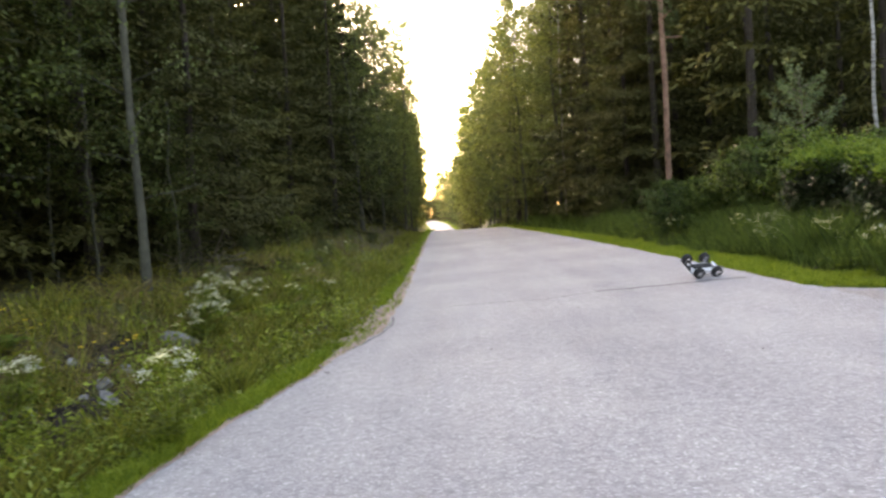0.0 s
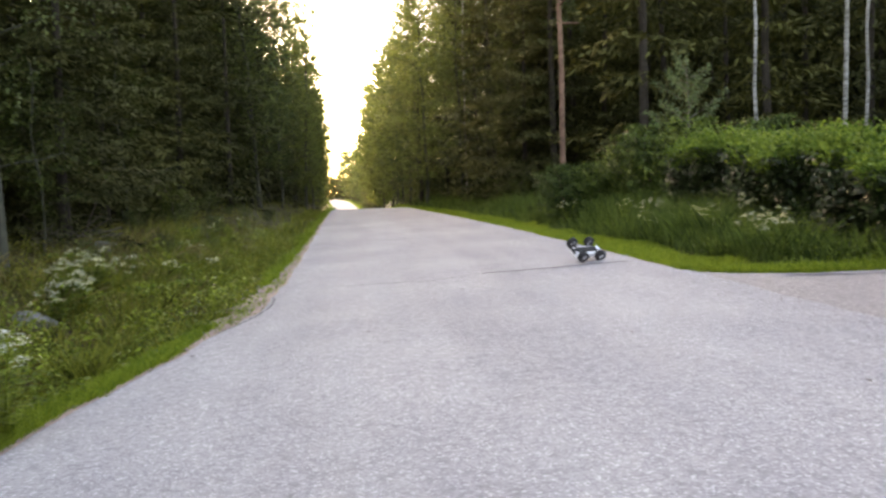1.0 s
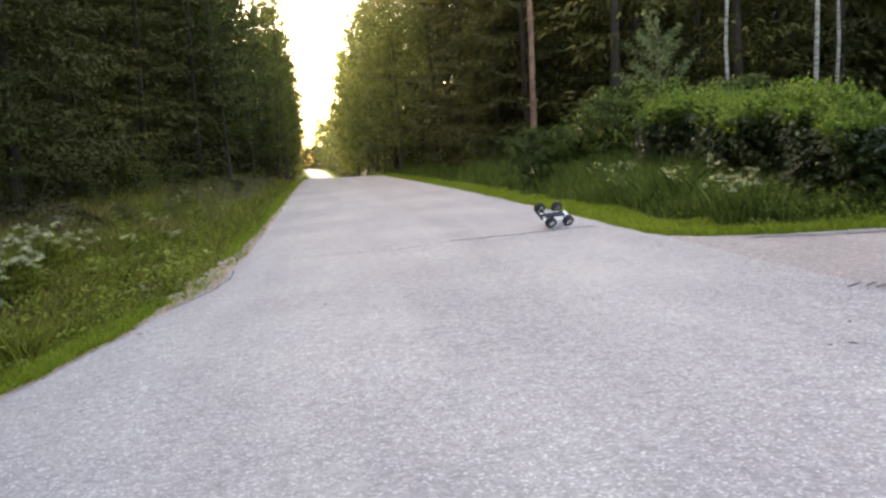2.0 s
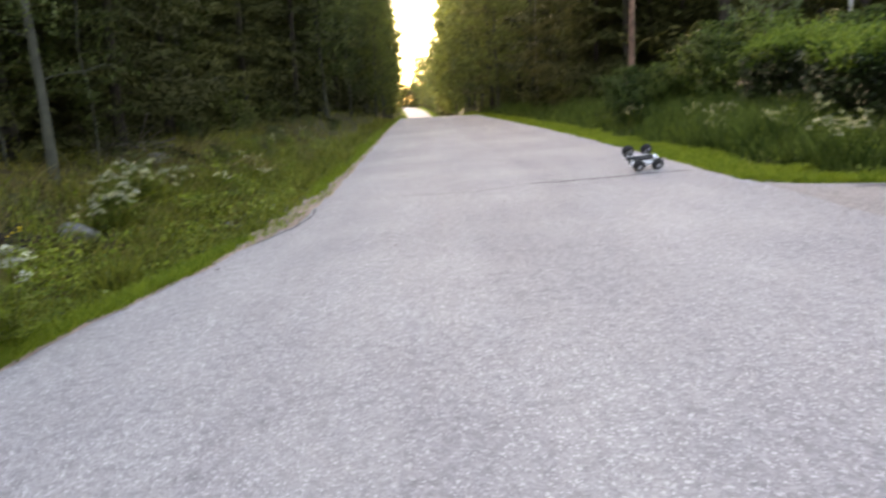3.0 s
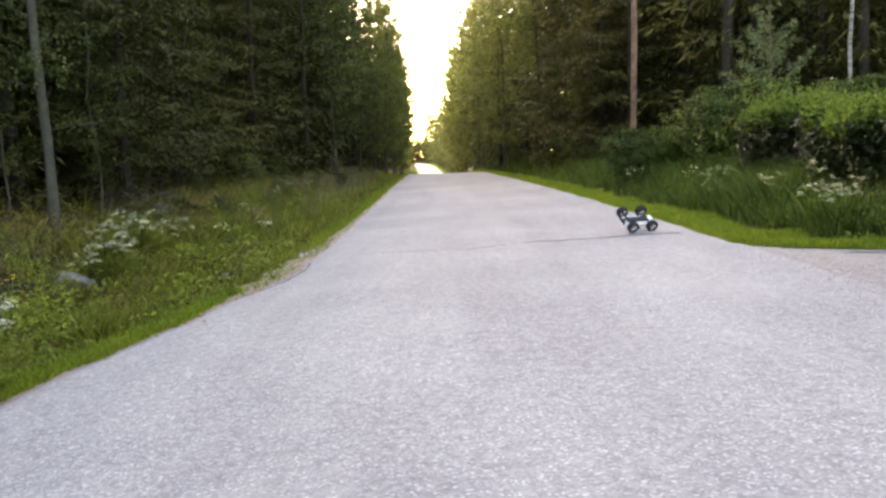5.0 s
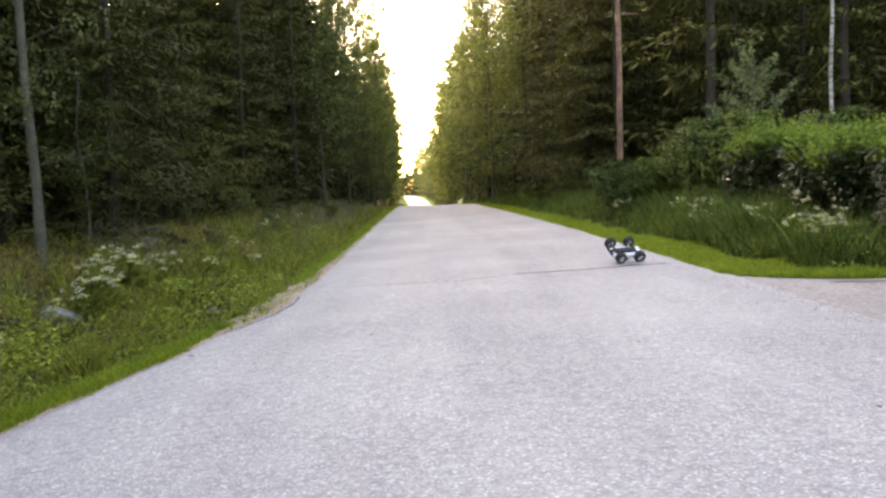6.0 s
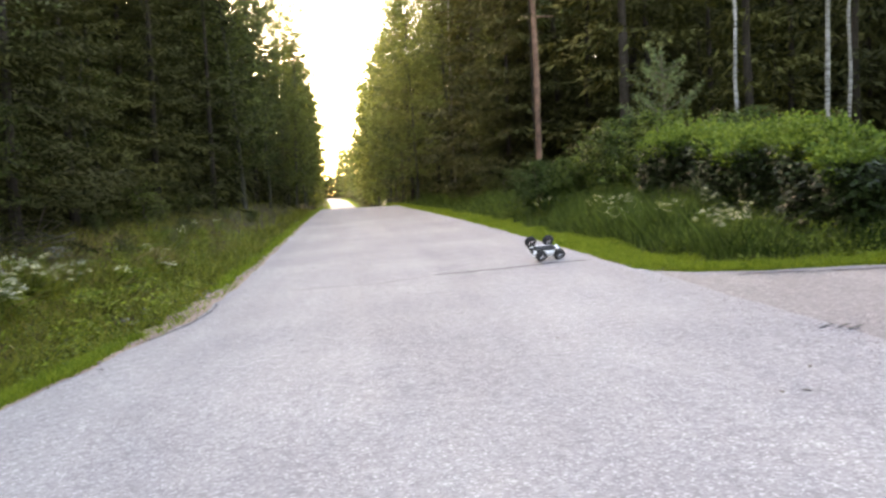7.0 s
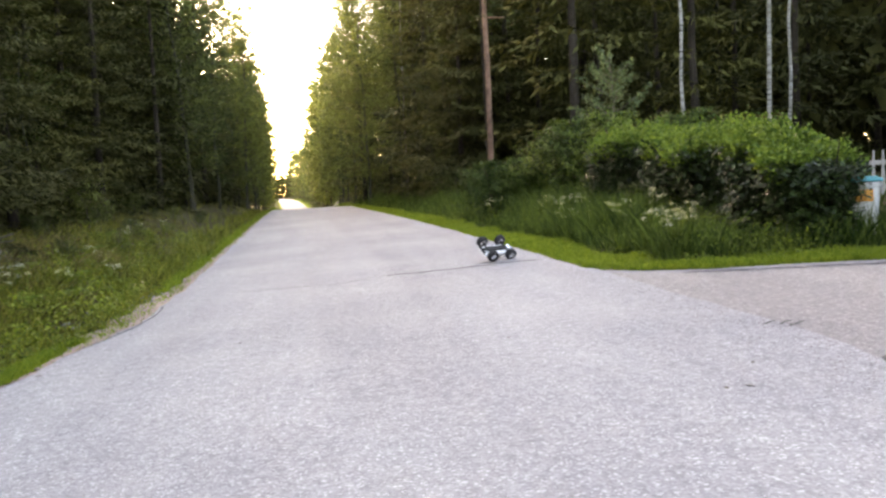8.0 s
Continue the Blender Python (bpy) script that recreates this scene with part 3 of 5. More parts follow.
# ---- hedge and bushes ----
def hedge():
    t = thing("hedge", "clipped leafy green hedge with pale new shoots on top", "hedge")
    rr = np.random.default_rng(71)
    leaf, twigs, shoots = Soup(), Soup(), Soup()
    a, b = np.array([7.36, 9.0]), np.array([7.45, 15.2])
    way = (b - a) / np.linalg.norm(b - a)
    across = np.array([-way[1], way[0]])
    long = np.linalg.norm(b - a)

    def at(s, w, h):
        bulge = 0.10 * np.sin(2.3 * s + 1.1 * h) + 0.07 * np.sin(5.1 * s - 2.0 * h)
        x = a[0] + way[0] * s + across[0] * (w * (0.40 + bulge))
        y = a[1] + way[1] * s + across[1] * (w * (0.40 + bulge))
        return x, y, land(x, y)

    top = lambda s: 1.13 + 0.04 * np.sin(1.7 * s) + 0.05 * s + 0.03 * np.sin(4.1 * s)
    # sprays of leaves reaching out of the sides and ends, with dark hollows between them
    n = 3900
    s0 = rr.uniform(-0.35, long + 0.3, n)
    where = rr.random(n)
    side = np.where(where < 0.72, 1.0, -1.0)
    rel = 1.0 - 0.95 * rr.random(n) ** 0.9
    end = rr.random(n) < 0.13
    s0 = np.where(end, np.where(rr.random(n) < 0.75, -0.36, long + 0.3), s0)
    w = np.where(end, rr.uniform(-1, 1, n), side) * (0.84 + 0.16 * rel)
    x, y, z = at(s0, w * rr.uniform(0.72, 0.98, n), rel * 2)
    root = np.column_stack([x, y, z + rel * (top(s0) - 0.06)])
    out = np.where(end[:, None], np.sign(s0 - 1)[:, None] * np.array([way[0], way[1], 0]), side[:, None] * np.array([across[0], across[1], 0]))
    d = unit(out + rr.normal(0, 0.45, (n, 3)) + np.column_stack([np.zeros(n), np.zeros(n), rr.uniform(-0.55, 0.35, n)]))
    reach = rr.uniform(0.10, 0.26, n)
    for q in np.linspace(0.05, 1.0, 12):
        p = root + d * (reach * q)[:, None] + rr.normal(0, 0.025, (n, 3))
        flank = unit(np.cross(d, (0, 0, 1.0))) * rr.choice([-1, 1], (n, 1))
        e = d * 0.6 + flank * rr.uniform(0.2, 1.0, (n, 1)) + rr.normal(0, 0.35, (n, 3)) + (0, 0, -0.2)
        leaf.leaves(p, e, np.cross(e, np.array([0, 0, 1.0]) + out * 0.5 + rr.normal(0, 0.35, (n, 3))), 0.07 * rr.uniform(0.6, 1.35, n), 0.045 * rr.uniform(0.7, 1.2, n))
    # the dense inside
    n = 20000
    s0, rel = rr.uniform(-0.3, long + 0.25, n), rr.uniform(0.04, 0.97, n)
    x, y, z = at(s0, rr.uniform(-0.8, 0.8, n) * (0.84 + 0.16 * rel), rel * 2)
    e = rr.normal(0, 1, (n, 3))
    leaf.leaves(np.column_stack([x, y, z + rel * top(s0)]), e, np.cross(e, rr.normal(0, 1, (n, 3))), 0.085, 0.055)
    # the clipped top
    n = 9000
    s0, w = rr.uniform(-0.36, long + 0.3, n), rr.uniform(-1, 1, n)
    x, y, z = at(s0, w, 2.0)
    e = rr.normal(0, 1, (n, 3)) * (1, 1, 0.5) + (0, 0, 0.3)
    leaf.leaves(np.column_stack([x, y, z + top(s0) - 0.1 * rr.random(n)]), e, np.cross(e, rr.normal(0, 0.6, (n, 3)) + (0, 0, 1)), 0.07 * rr.uniform(0.6, 1.3, n), 0.045)
    # upright new shoots
    m = 3400
    s, w = rr.uniform(-0.34, long + 0.2, m), rr.uniform(-1.0, 1.0, m)
    x, y, z = at(s, w, 2.0)
    base = np.column_stack([x, y, z + top(s) - 0.08])
    tall = 0.08 + 0.26 * rr.random(m) ** 1.8
    tilt = rr.normal(0, 0.22, (m, 3))
    for q in range(7):
        p = base + (np.array([0, 0, 1.0]) + tilt) * (tall * (0.25 + q * 0.12))[:, None]
        d = rr.normal(0, 0.7, (m, 3)) + (0, 0, 0.5)
        shoots.leaves(p, d, np.cross(d, rr.normal(0, 1, (m, 3))), 0.065 * rr.uniform(0.7, 1.3, m), 0.045)
    # new growth on the upper sides, its pale colour also carrying the light from above
    m = 6500
    s, side = rr.uniform(-0.3, long + 0.2, m), np.where(rr.random(m) < 0.7, 1.0, -1.0)
    rel = 1 - 0.17 * rr.random(m) ** 1.8
    x, y, z = at(s, side * 1.06, rel * 2)
    p = np.column_stack([x, y, z + rel * top(s)]) + rr.normal(0, 0.05, (m, 3))
    d = np.column_stack([across[0] * side, across[1] * side, np.ones(m)]) * 0.6 + rr.normal(0, 0.6, (m, 3))
    shoots.leaves(p, d, np.cross(d, rr.normal(0, 1, (m, 3))), 0.065 * rr.uniform(0.7, 1.3, m), 0.045)
    for q in range(130):
        s0, w0 = rr.uniform(0, long), rr.uniform(-0.25, 0.25)
        x, y, z = at(np.array([s0]), np.array([w0]), 0.0)
        foot = np.array([x[0], y[0], z[0] - 0.05])
        tip = foot + np.array([rr.normal(0, 0.05), rr.normal(0, 0.2), 1.3])
        mid = (foot + tip) / 2 + rr.normal(0, 0.05, 3)
        twigs.tube([foot, mid, tip], [0.022, 0.014, 0.005], 4)
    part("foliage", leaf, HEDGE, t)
    part("new_growth", shoots, SHOOT, t, "yellow-green new shoots, paled further for the light on the hedge top")
    part("brushwood", twigs, BARK, t, "tangled grey-brown twigs")


hedge()
bush = broadleaf("bush", "rounded leafy green bush beside the hedge", 81, 2.6, 1.3, 0.05, 34, 260, 0.10, 0.03, DEAD, BUSHY, "bushes by the hedge", 0.8, "bush", tuft=44)
stand(bush, 7.5, 15.7, 0.72, 10)
again(bush, 7.5, 16.9, 0.70, 120)
again(bush, 7.3, 18.2, 0.58, 200)
again(bush, 6.9, 19.4, 0.48, 240)
again(bush, 8.6, 14.6, 0.62, 290)
again(bush, 8.2, 19.6, 0.6, 100)
again(bush, 6.5, 19.0, 0.5, 20)
again(bush, 5.95, 19.4, 0.55, 70)
again(bush, 6.6, 21.8, 0.5, 330)


def young_rowan():
    """An open, spiky crown: long rising limbs, feathered with leaves to their tips."""
    t = thing("young_rowan", "young grey-green rowan rising behind the hedge", "tree")
    rr = np.random.default_rng(91)
    wood, crown = Soup(), Soup()
    zz = np.linspace(-0.2, 3.7, 7)
    trunk = np.column_stack([0.05 * np.sin(zz), 0.04 * np.cos(1.3 * zz), zz])
    wood.tube(trunk, np.linspace(0.045, 0.008, 7), 7)
    part("trunk", wood, DEAD, t)
    lines = [trunk[3:]]
    for i in range(26):
        f = 0.25 + 0.68 * i / 26
        a = i * 2.4 + rr.normal(0, 0.3)
        long = 1.65 * (1.08 - f) ** 0.55 * rr.uniform(0.65, 1.1)
        d = np.array([math.cos(a), math.sin(a), rr.uniform(0.25, 0.7)])
        q = np.linspace(0, 1, 5)
        h = 3.7 * f
        base = np.array([np.interp(h, zz, trunk[:, 0]), np.interp(h, zz, trunk[:, 1]), h])
        line = base + unit(d) * (q * long)[:, None] + np.array([0, 0, 0.14 * long]) * (q**2)[:, None] + rr.normal(0, 0.03, (5, 3)) * q[:, None]
        limb = Soup()
        limb.tube(line, np.linspace(0.012, 0.003, 5), 4)
        part("limb", limb, DEAD, t)
        lines.append(line)
    for line in lines:
        m = 120
        q = rr.beta(1.6, 1.0, m) * (len(line) - 1)
        p = np.column_stack([np.interp(q, np.arange(len(line)), line[:, k]) for k in range(3)])
        p += rr.normal(0, 1, (m, 3)) * (0.035 + 0.08 * (1 - q / (len(line) - 1)))[:, None]
        e = unit(line[-1] - line[0]) * 0.5 + rr.normal(0, 0.7, (m, 3)) + (0, 0, -0.2)
        crown.leaves(p, e, np.cross(e, rr.normal(0, 0.5, (m, 3)) + (0, 0, 1)), 0.085 * rr.uniform(0.6, 1.3, m), 0.04)
    part("crown", crown, ROWAN, t)
    return t


stand(young_rowan(), 8.9, 18.4)
undergrowth = broadleaf("bush", "low scrubby undergrowth at the forest edge", 85, 1.5, 0.8, 0.03, 18, 105, 0.07, 0.02, DEAD, LEAF, "undergrowth along the forest edge", 0.7, "bush")
stand(undergrowth, -4.6, 22, 0.9)
for i in range(26):
    y = 16 + i * 2.6 + r.uniform(-1, 1)
    again(undergrowth, float(edge_l(y)) - r.uniform(3.9, 5.4), y, r.uniform(0.35, 0.75), r.uniform(0, 360))
    if i < 9:
        again(undergrowth, float(edge_l(y - 3)) - r.uniform(1.9, 3.4), y - 3, r.uniform(0.22, 0.4), r.uniform(0, 360))
    if i > 4:
        again(undergrowth, float(edge_r(y)) + r.uniform(2.4, 3.4), y, r.uniform(0.5, 1.1), r.uniform(0, 360))


# ---- grass ----
def shoulder(y):
    """Width of the bare gravel beside the asphalt on the ditch side."""
    return np.interp(y, [7.0, 8.4, 9.3, 11, 13, 17, 24, 40], [0.03, 0.22, 0.5, 0.45, 0.26, 0.2, 0.14, 0.08]) * (1 + 0.2 * np.sin(y * 7))


def earthy(x, y):
    """Bare brown earth and stones where water has cut the bank."""
    return (np.hypot((x + 3.72) / 0.42, (y - 7.9) / 0.6) < 1 + 0.3 * np.sin(5 * x + 7 * y)) | (np.hypot((x + 3.25) / 0.3, (y - 6.8) / 0.75) < 1) | (np.hypot((x + 3.3) / 0.36, (y - 8.85) / 0.4) < 1) | (np.hypot((x + 1.95) / 0.3, (y - 10.4) / 0.8) < 1)


def blades(s, x, y, height, width, rr, spread=0.35):
    n = len(x)
    z = land(x, y) - 0.01
    base = np.column_stack([x, y, z])
    a = rr.uniform(0, 6.283, n)
    side = np.column_stack([np.cos(a), np.sin(a), np.zeros(n)]) * (width / 2)[:, None]
    tip = np.column_stack([rr.normal(0, spread, n), rr.normal(0, spread, n), np.ones(n)]) * height[:, None]
    mid = base + tip * 0.5 * (1, 1, 1.15)
    v = np.stack([base - side, base + side, mid + side * 0.7, base + tip, mid - side * 0.7], 1).reshape(-1, 3)
    k = np.arange(n) * 5 + s.n
    s.v.append(v)
    s.f.extend(zip(*[(k + i).tolist() for i in range(5)]))
    s.n += 5 * n


def grass():
    rr = np.random.default_rng(101)
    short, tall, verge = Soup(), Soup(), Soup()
    for n, y0, y1, side, scale in ((44000, 3.0, 10, -1, 1.0), (26000, 10, 22, -1, 1.0), (16000, 22, 60, -1, 1.5), (52000, 7.0, 17, 1, 1.0), (16000, 17, 30, 1, 1.2), (16000, 30, 62, 1, 1.6), (7000, 62, 240, -1, 4.5), (7000, 62, 240, 1, 4.5), (5000, -8, 3, -1, 1.4), (3000, -8, 3.2, 1, 1.4)):
        y = y0 + (y1 - y0) * rr.random(n) ** 1.3
        u = rr.random(n) ** 1.4 * (4.6 if side < 0 else 3.2)
        x = edge_l(y) - u + 0.03 if side < 0 else edge_r(y) + u - 0.03
        if side > 0 and y0 > 5:
            x = np.where(y < 9.4, rr.uniform(4.6, 9.5, n), x)
            u = off_road(x, y)[1]
            ok = u > -0.03
            x, y, u = x[ok], y[ok], u[ok]
        patch = np.sin(1.7 * x + 0.6 * y) * np.sin(1.1 * y - 0.5 * x) + 0.4 * np.sin(4 * x + 3 * y)
        low = u < 0.45 + 0.2 * patch + (0.1 if side < 0 else 0.25)
        bare = (side < 0) & (u < shoulder(y)) & (rr.random(len(y)) < 0.93)
        deep = (u > (1.7 if side < 0 else 2.2)) & (rr.random(len(y)) < (0.8 if side < 0 else 0.2)) | (rr.random(len(y)) < 0.7 * (patch < -0.05)) | ((side < 0) & (np.abs(u - 1.75) < 0.45) & (y < 9.2) & (rr.random(len(y)) < 0.8))
        bare = bare | (earthy(x, y) & (rr.random(len(y)) < 0.93))
        q = low & ~bare
        blades(short, x[q], y[q], rr.uniform(0.04, 0.11, q.sum()) * scale, rr.uniform(0.008, 0.016, q.sum()) * scale, rr, 0.6)
        q = ~low & ~deep & ~bare
        h = (0.15 + (0.55 if side > 0 else 0.24) * np.clip((u[q] - 0.3) / 1.2, 0, 1) * (0.75 + 0.5 * patch[q])) * rr.uniform(0.35, 1.25, q.sum())
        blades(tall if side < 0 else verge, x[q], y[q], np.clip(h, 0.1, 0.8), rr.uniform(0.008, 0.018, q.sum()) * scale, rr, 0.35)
    # tussocks on the ditch bank
    for i in range(190):
        y0, u0, n = 3.5 + 17 * rr.random() ** 1.3, rr.uniform(0.45, 3.0), 70
        x, y = float(edge_l(y0)) - u0 + rr.normal(0, 0.07, n), y0 + rr.normal(0, 0.07, n)
        ok = ~earthy(x, y)
        blades(tall, x[ok], y[ok], rr.uniform(0.14, 0.42, ok.sum()) * rr.uniform(0.7, 1.2), rr.uniform(0.007, 0.014, ok.sum()), rr, 0.55)
    # the close fringe beside the asphalt
    for n, y0, y1, side, wide in ((9000, 3.0, 13, -1, 0.26), (6000, 13, 26, -1, 0.6), (11000, 9.4, 26, 1, 0.48), (6000, 26, 50, 1, 0.9)):
        y = y0 + (y1 - y0) * rr.random(n) ** 1.2
        u = wide * rr.random(n) * (1 + 0.45 * np.sin(2.7 * y + side) + 0.3 * np.sin(6.1 * y))
        x = edge_l(y) - u if side < 0 else edge_r(y) + u
        ok = (off_road(x, y)[0 if side < 0 else 1] > -0.02) & ~((side < 0) & (u < shoulder(y)) & (rr.random(len(y)) < 0.95))
        x, y = x[ok], y[ok]
        blades(short, x, y, rr.uniform(0.05, 0.13, len(x)), rr.uniform(0.009, 0.018, len(x)), rr, 0.6)
    x = rr.uniform(4.8, 9.0, 9000)
    y = side_far(x) + rr.uniform(0, 0.5, 9000)
    ok = off_road(x, y)[1] > -0.02
    blades(short, x[ok], y[ok], rr.uniform(0.05, 0.13, ok.sum()), rr.uniform(0.009, 0.018, ok.sum()), rr, 0.6)
    setting("grass", short.mesh("grass", GRASS), "short bright green grass along the asphalt edge", "grass", "stuff")
    setting("tall_grass", tall.mesh("tall_grass", TALL), "tall uncut grass and weeds on the ditch bank", "grass", "stuff")
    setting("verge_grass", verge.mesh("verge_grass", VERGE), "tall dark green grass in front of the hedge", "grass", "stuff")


grass()


def ground_cover(name, label, material, n, spans, leaf, high, seed, per=70):
    """Low broad-leaved plants in clumps."""
    rr = np.random.default_rng(seed)
    s = Soup()
    for side, y0, y1, u0, u1, share in spans:
        m = int(n * share)
        clumps = max(8, m // per)
        cy = y0 + (y1 - y0) * rr.random(clumps) ** 1.2
        cu = rr.uniform(u0, u1, clumps)
        size = 0.08 + 0.3 * rr.random(clumps) ** 1.6
        pick = rr.integers(0, clumps, m)
        y = cy[pick] + rr.normal(0, 1, m) * size[pick]
        u = np.maximum(cu[pick] + rr.normal(0, 1, m) * size[pick], 0.12)
        x = edge_l(y) - u if side < 0 else edge_r(y) + u
        h = high * size[pick] / 0.2 * rr.random(m) ** 0.7 * rr.uniform(0.5, 1.0, m)
        if side > 0:
            ok = off_road(x, y)[1] > 0.15
            x, y, h = x[ok], y[ok], h[ok]
        ok = ~earthy(x, y) | (rr.random(len(x)) < 0.1)
        x, y, h = x[ok], y[ok], h[ok]
        p = np.column_stack([x, y, land(x, y) + h])
        d = rr.normal(0, 1, (len(p), 3)) * (1, 1, 0.4) + (0, 0, 0.15)
        s.leaves(p, d, np.cross(d, rr.normal(0, 0.5, (len(p), 3)) + (0, 0, 1)), leaf * rr.uniform(0.5, 1.5, len(p)), leaf * 0.5 * rr.uniform(0.6, 1.3, len(p)))
    setting(name, s.mesh(name, material), label, "plants", "stuff")


ground_cover("weeds", "leafy green weeds growing through the verge grass", WEED, 30000, [(-1, 3, 10, 0.25, 2.4, 0.3), (-1, 10, 24, 0.4, 3.0, 0.2), (1, 8.2, 24, 0.9, 2.6, 0.5)], 0.05, 0.34, 201)
ground_cover("herbs", "clumps of taller leafy herbs on the ditch bank", WEED, 15000, [(-1, 4, 12, 0.7, 2.4, 0.6), (-1, 12, 24, 0.8, 2.8, 0.4)], 0.06, 0.42, 207, 380)
ground_cover("bilberry_scrub", "low brownish green bilberry scrub under the trees", SCRUB, 52000, [(-1, 4, 12, 1.5, 4.8, 0.6), (-1, 12, 30, 1.9, 5.0, 0.4)], 0.042, 0.26, 202)


def dry_grass():
    rr = np.random.default_rng(205)
    s = Soup()
    for i in range(60):
        y = rr.uniform(5, 18)
        u = rr.uniform(1.6, 3.8)
        n = 55
        x0 = float(edge_l(y)) - u
        blades(s, x0 + rr.normal(0, 0.09, n), y + rr.normal(0, 0.09, n), rr.uniform(0.16, 0.42, n), rr.uniform(0.006, 0.012, n), rr, 0.75)
    setting("dry_grass", s.mesh("dry_grass", STRAW), "dry straw-coloured grass tufts on the bank", "grass", "stuff")


dry_grass()


# ---- marks on the road ----
def ribbon(name, pts, wide, material, label, lift=0.003, ragged=0.3, seed=1):
    """A thin mark lying on the asphalt along a line."""
    rr = np.random.default_rng(seed)
    pts = np.asarray(pts, float)
    s = np.linspace(0, len(pts) - 1, 14 * (len(pts) - 1) + 1)
    line = np.column_stack([np.interp(s, np.arange(len(pts)), pts[:, i]) for i in (0, 1)]) + rr.normal(0, wide * ragged * 0.5, (len(s), 2))
    way = unit(np.gradient(line, axis=0))
    side = np.column_stack([-way[:, 1], way[:, 0]])
    half = wide / 2 * rr.uniform(1 - ragged, 1 + ragged, (len(s), 1)) * np.clip(np.minimum(s, len(pts) - 1 - s) * 4 + 0.15, 0, 1)[:, None]
    a, b = line + side * half, line - side * half
    soup = Soup()
    v = np.stack([np.column_stack([q, lie(q[:, 0], q[:, 1]) + lift]) for q in (a, b)], 1).reshape(-1, 3)
    soup.add(v, [(2 * i, 2 * i + 1, 2 * i + 3, 2 * i + 2) for i in range(len(s) - 1)])
    return setting(name, soup.mesh(name, material), label, "road mark")


ribbon("crack", [(-0.1, 11.0), (0.7, 10.88), (1.4, 10.68), (2.1, 10.92)], 0.028, CRACK, "fine crack across the asphalt", 0.004, 0.7, 3)
ribbon("crack", [(2.1, 10.95), (2.75, 10.86), (3.3, 10.8), (3.9, 10.84), (4.4, 10.7)], 0.075, CRACK, "wide dark crack across the asphalt", 0.004, 0.5, 4)
ribbon("crack", [(-0.79, 10.5), (-0.74, 9.8), (-0.84, 9.1), (-1.0, 8.55), (-1.16, 8.1)], 0.024, CRACK, "dark crack where the asphalt edge breaks away", 0.006, 0.6, 8)
ribbon("crack", [(5.2, 8.15), (6.0, 7.75), (7.0, 7.25), (8.2, 6.9)], 0.06, CRACK, "dark crack along the side road's edge", 0.009, 0.6, 6)
for i, (x, y) in enumerate(((4.40, 5.50), (4.49, 5.44), (4.53, 5.36))):
    ribbon("skid_mark", [(x, y), (x + 0.08, y + 0.05), (x + 0.17, y + 0.09)], 0.025, CRACK, "short dark scuff mark on the side road", 0.006, 0.5, 10 + i)


def gravel_shoulder():
    rr = np.random.default_rng(301)
    s = Soup()
    ys = np.arange(7.4, 24, 0.06)
    wide = shoulder(ys)
    cols = []
    for f in (-0.12, 0.2, 0.6, 1.0):
        x = edge_l(ys) - wide * f
        z = np.maximum(land(x, ys) + 0.02, lie(x, ys) - 0.03) + (0.008 if f < 0 else 0) + rr.normal(0, 0.006, len(ys))
        if f < 0:
            z = lie(x, ys) + 0.004
        cols.append(np.column_stack([x, ys, z - (0.03 if f == 1.0 else 0)]))
    v = np.stack(cols, 1).reshape(-1, 3)
    s.add(v, [(4 * i + j, 4 * i + j + 1, 4 * i + j + 5, 4 * i + j + 4) for i in range(len(ys) - 1) for j in range(3)])
    setting("gravel_shoulder", s.mesh("gravel_shoulder", GRAVEL), "pinkish sandy gravel spilling from the asphalt edge", "gravel")
    # loose chips along the edge and in the ditch
    chips = Soup()
    cube = np.array([(-1, -1, -0.6), (1, -1, -0.6), (1, 1, -0.6), (-1, 1, -0.6), (-0.6, -0.6, 0.7), (0.7, -0.6, 0.6), (0.6, 0.6, 0.7), (-0.6, 0.6, 0.6)])
    sides = [(0, 3, 2, 1), (4, 5, 6, 7), (0, 1, 5, 4), (1, 2, 6, 5), (2, 3, 7, 6), (3, 0, 4, 7)]
    for i in range(480):
        y = rr.uniform(5, 15) if i % 3 else rr.uniform(8.5, 12.5)
        u = abs(rr.normal(0, 0.3)) if i % 3 else rr.uniform(0.3, 1.1)
        x = float(edge_l(y)) - u
        q = Matrix.Rotation(rr.uniform(0, 6.28), 3, "Z")
        size = rr.uniform(0.006, 0.022) * (1.6 if u > 0.4 else 1)
        pts = (cube * rr.uniform(0.7, 1.3, (8, 3)) * size) @ np.array(q).T
        chips.add(pts + np.array([x, y, max(land_at(x, y), float(lie(x, y)) - 0.02 if u < 0.05 else -9) + 0.4 * size]), sides)
    setting("loose_chips", chips.mesh("loose_chips", STONE), "loose grey stone chips beside the asphalt", "gravel", "stuff")


gravel_shoulder()


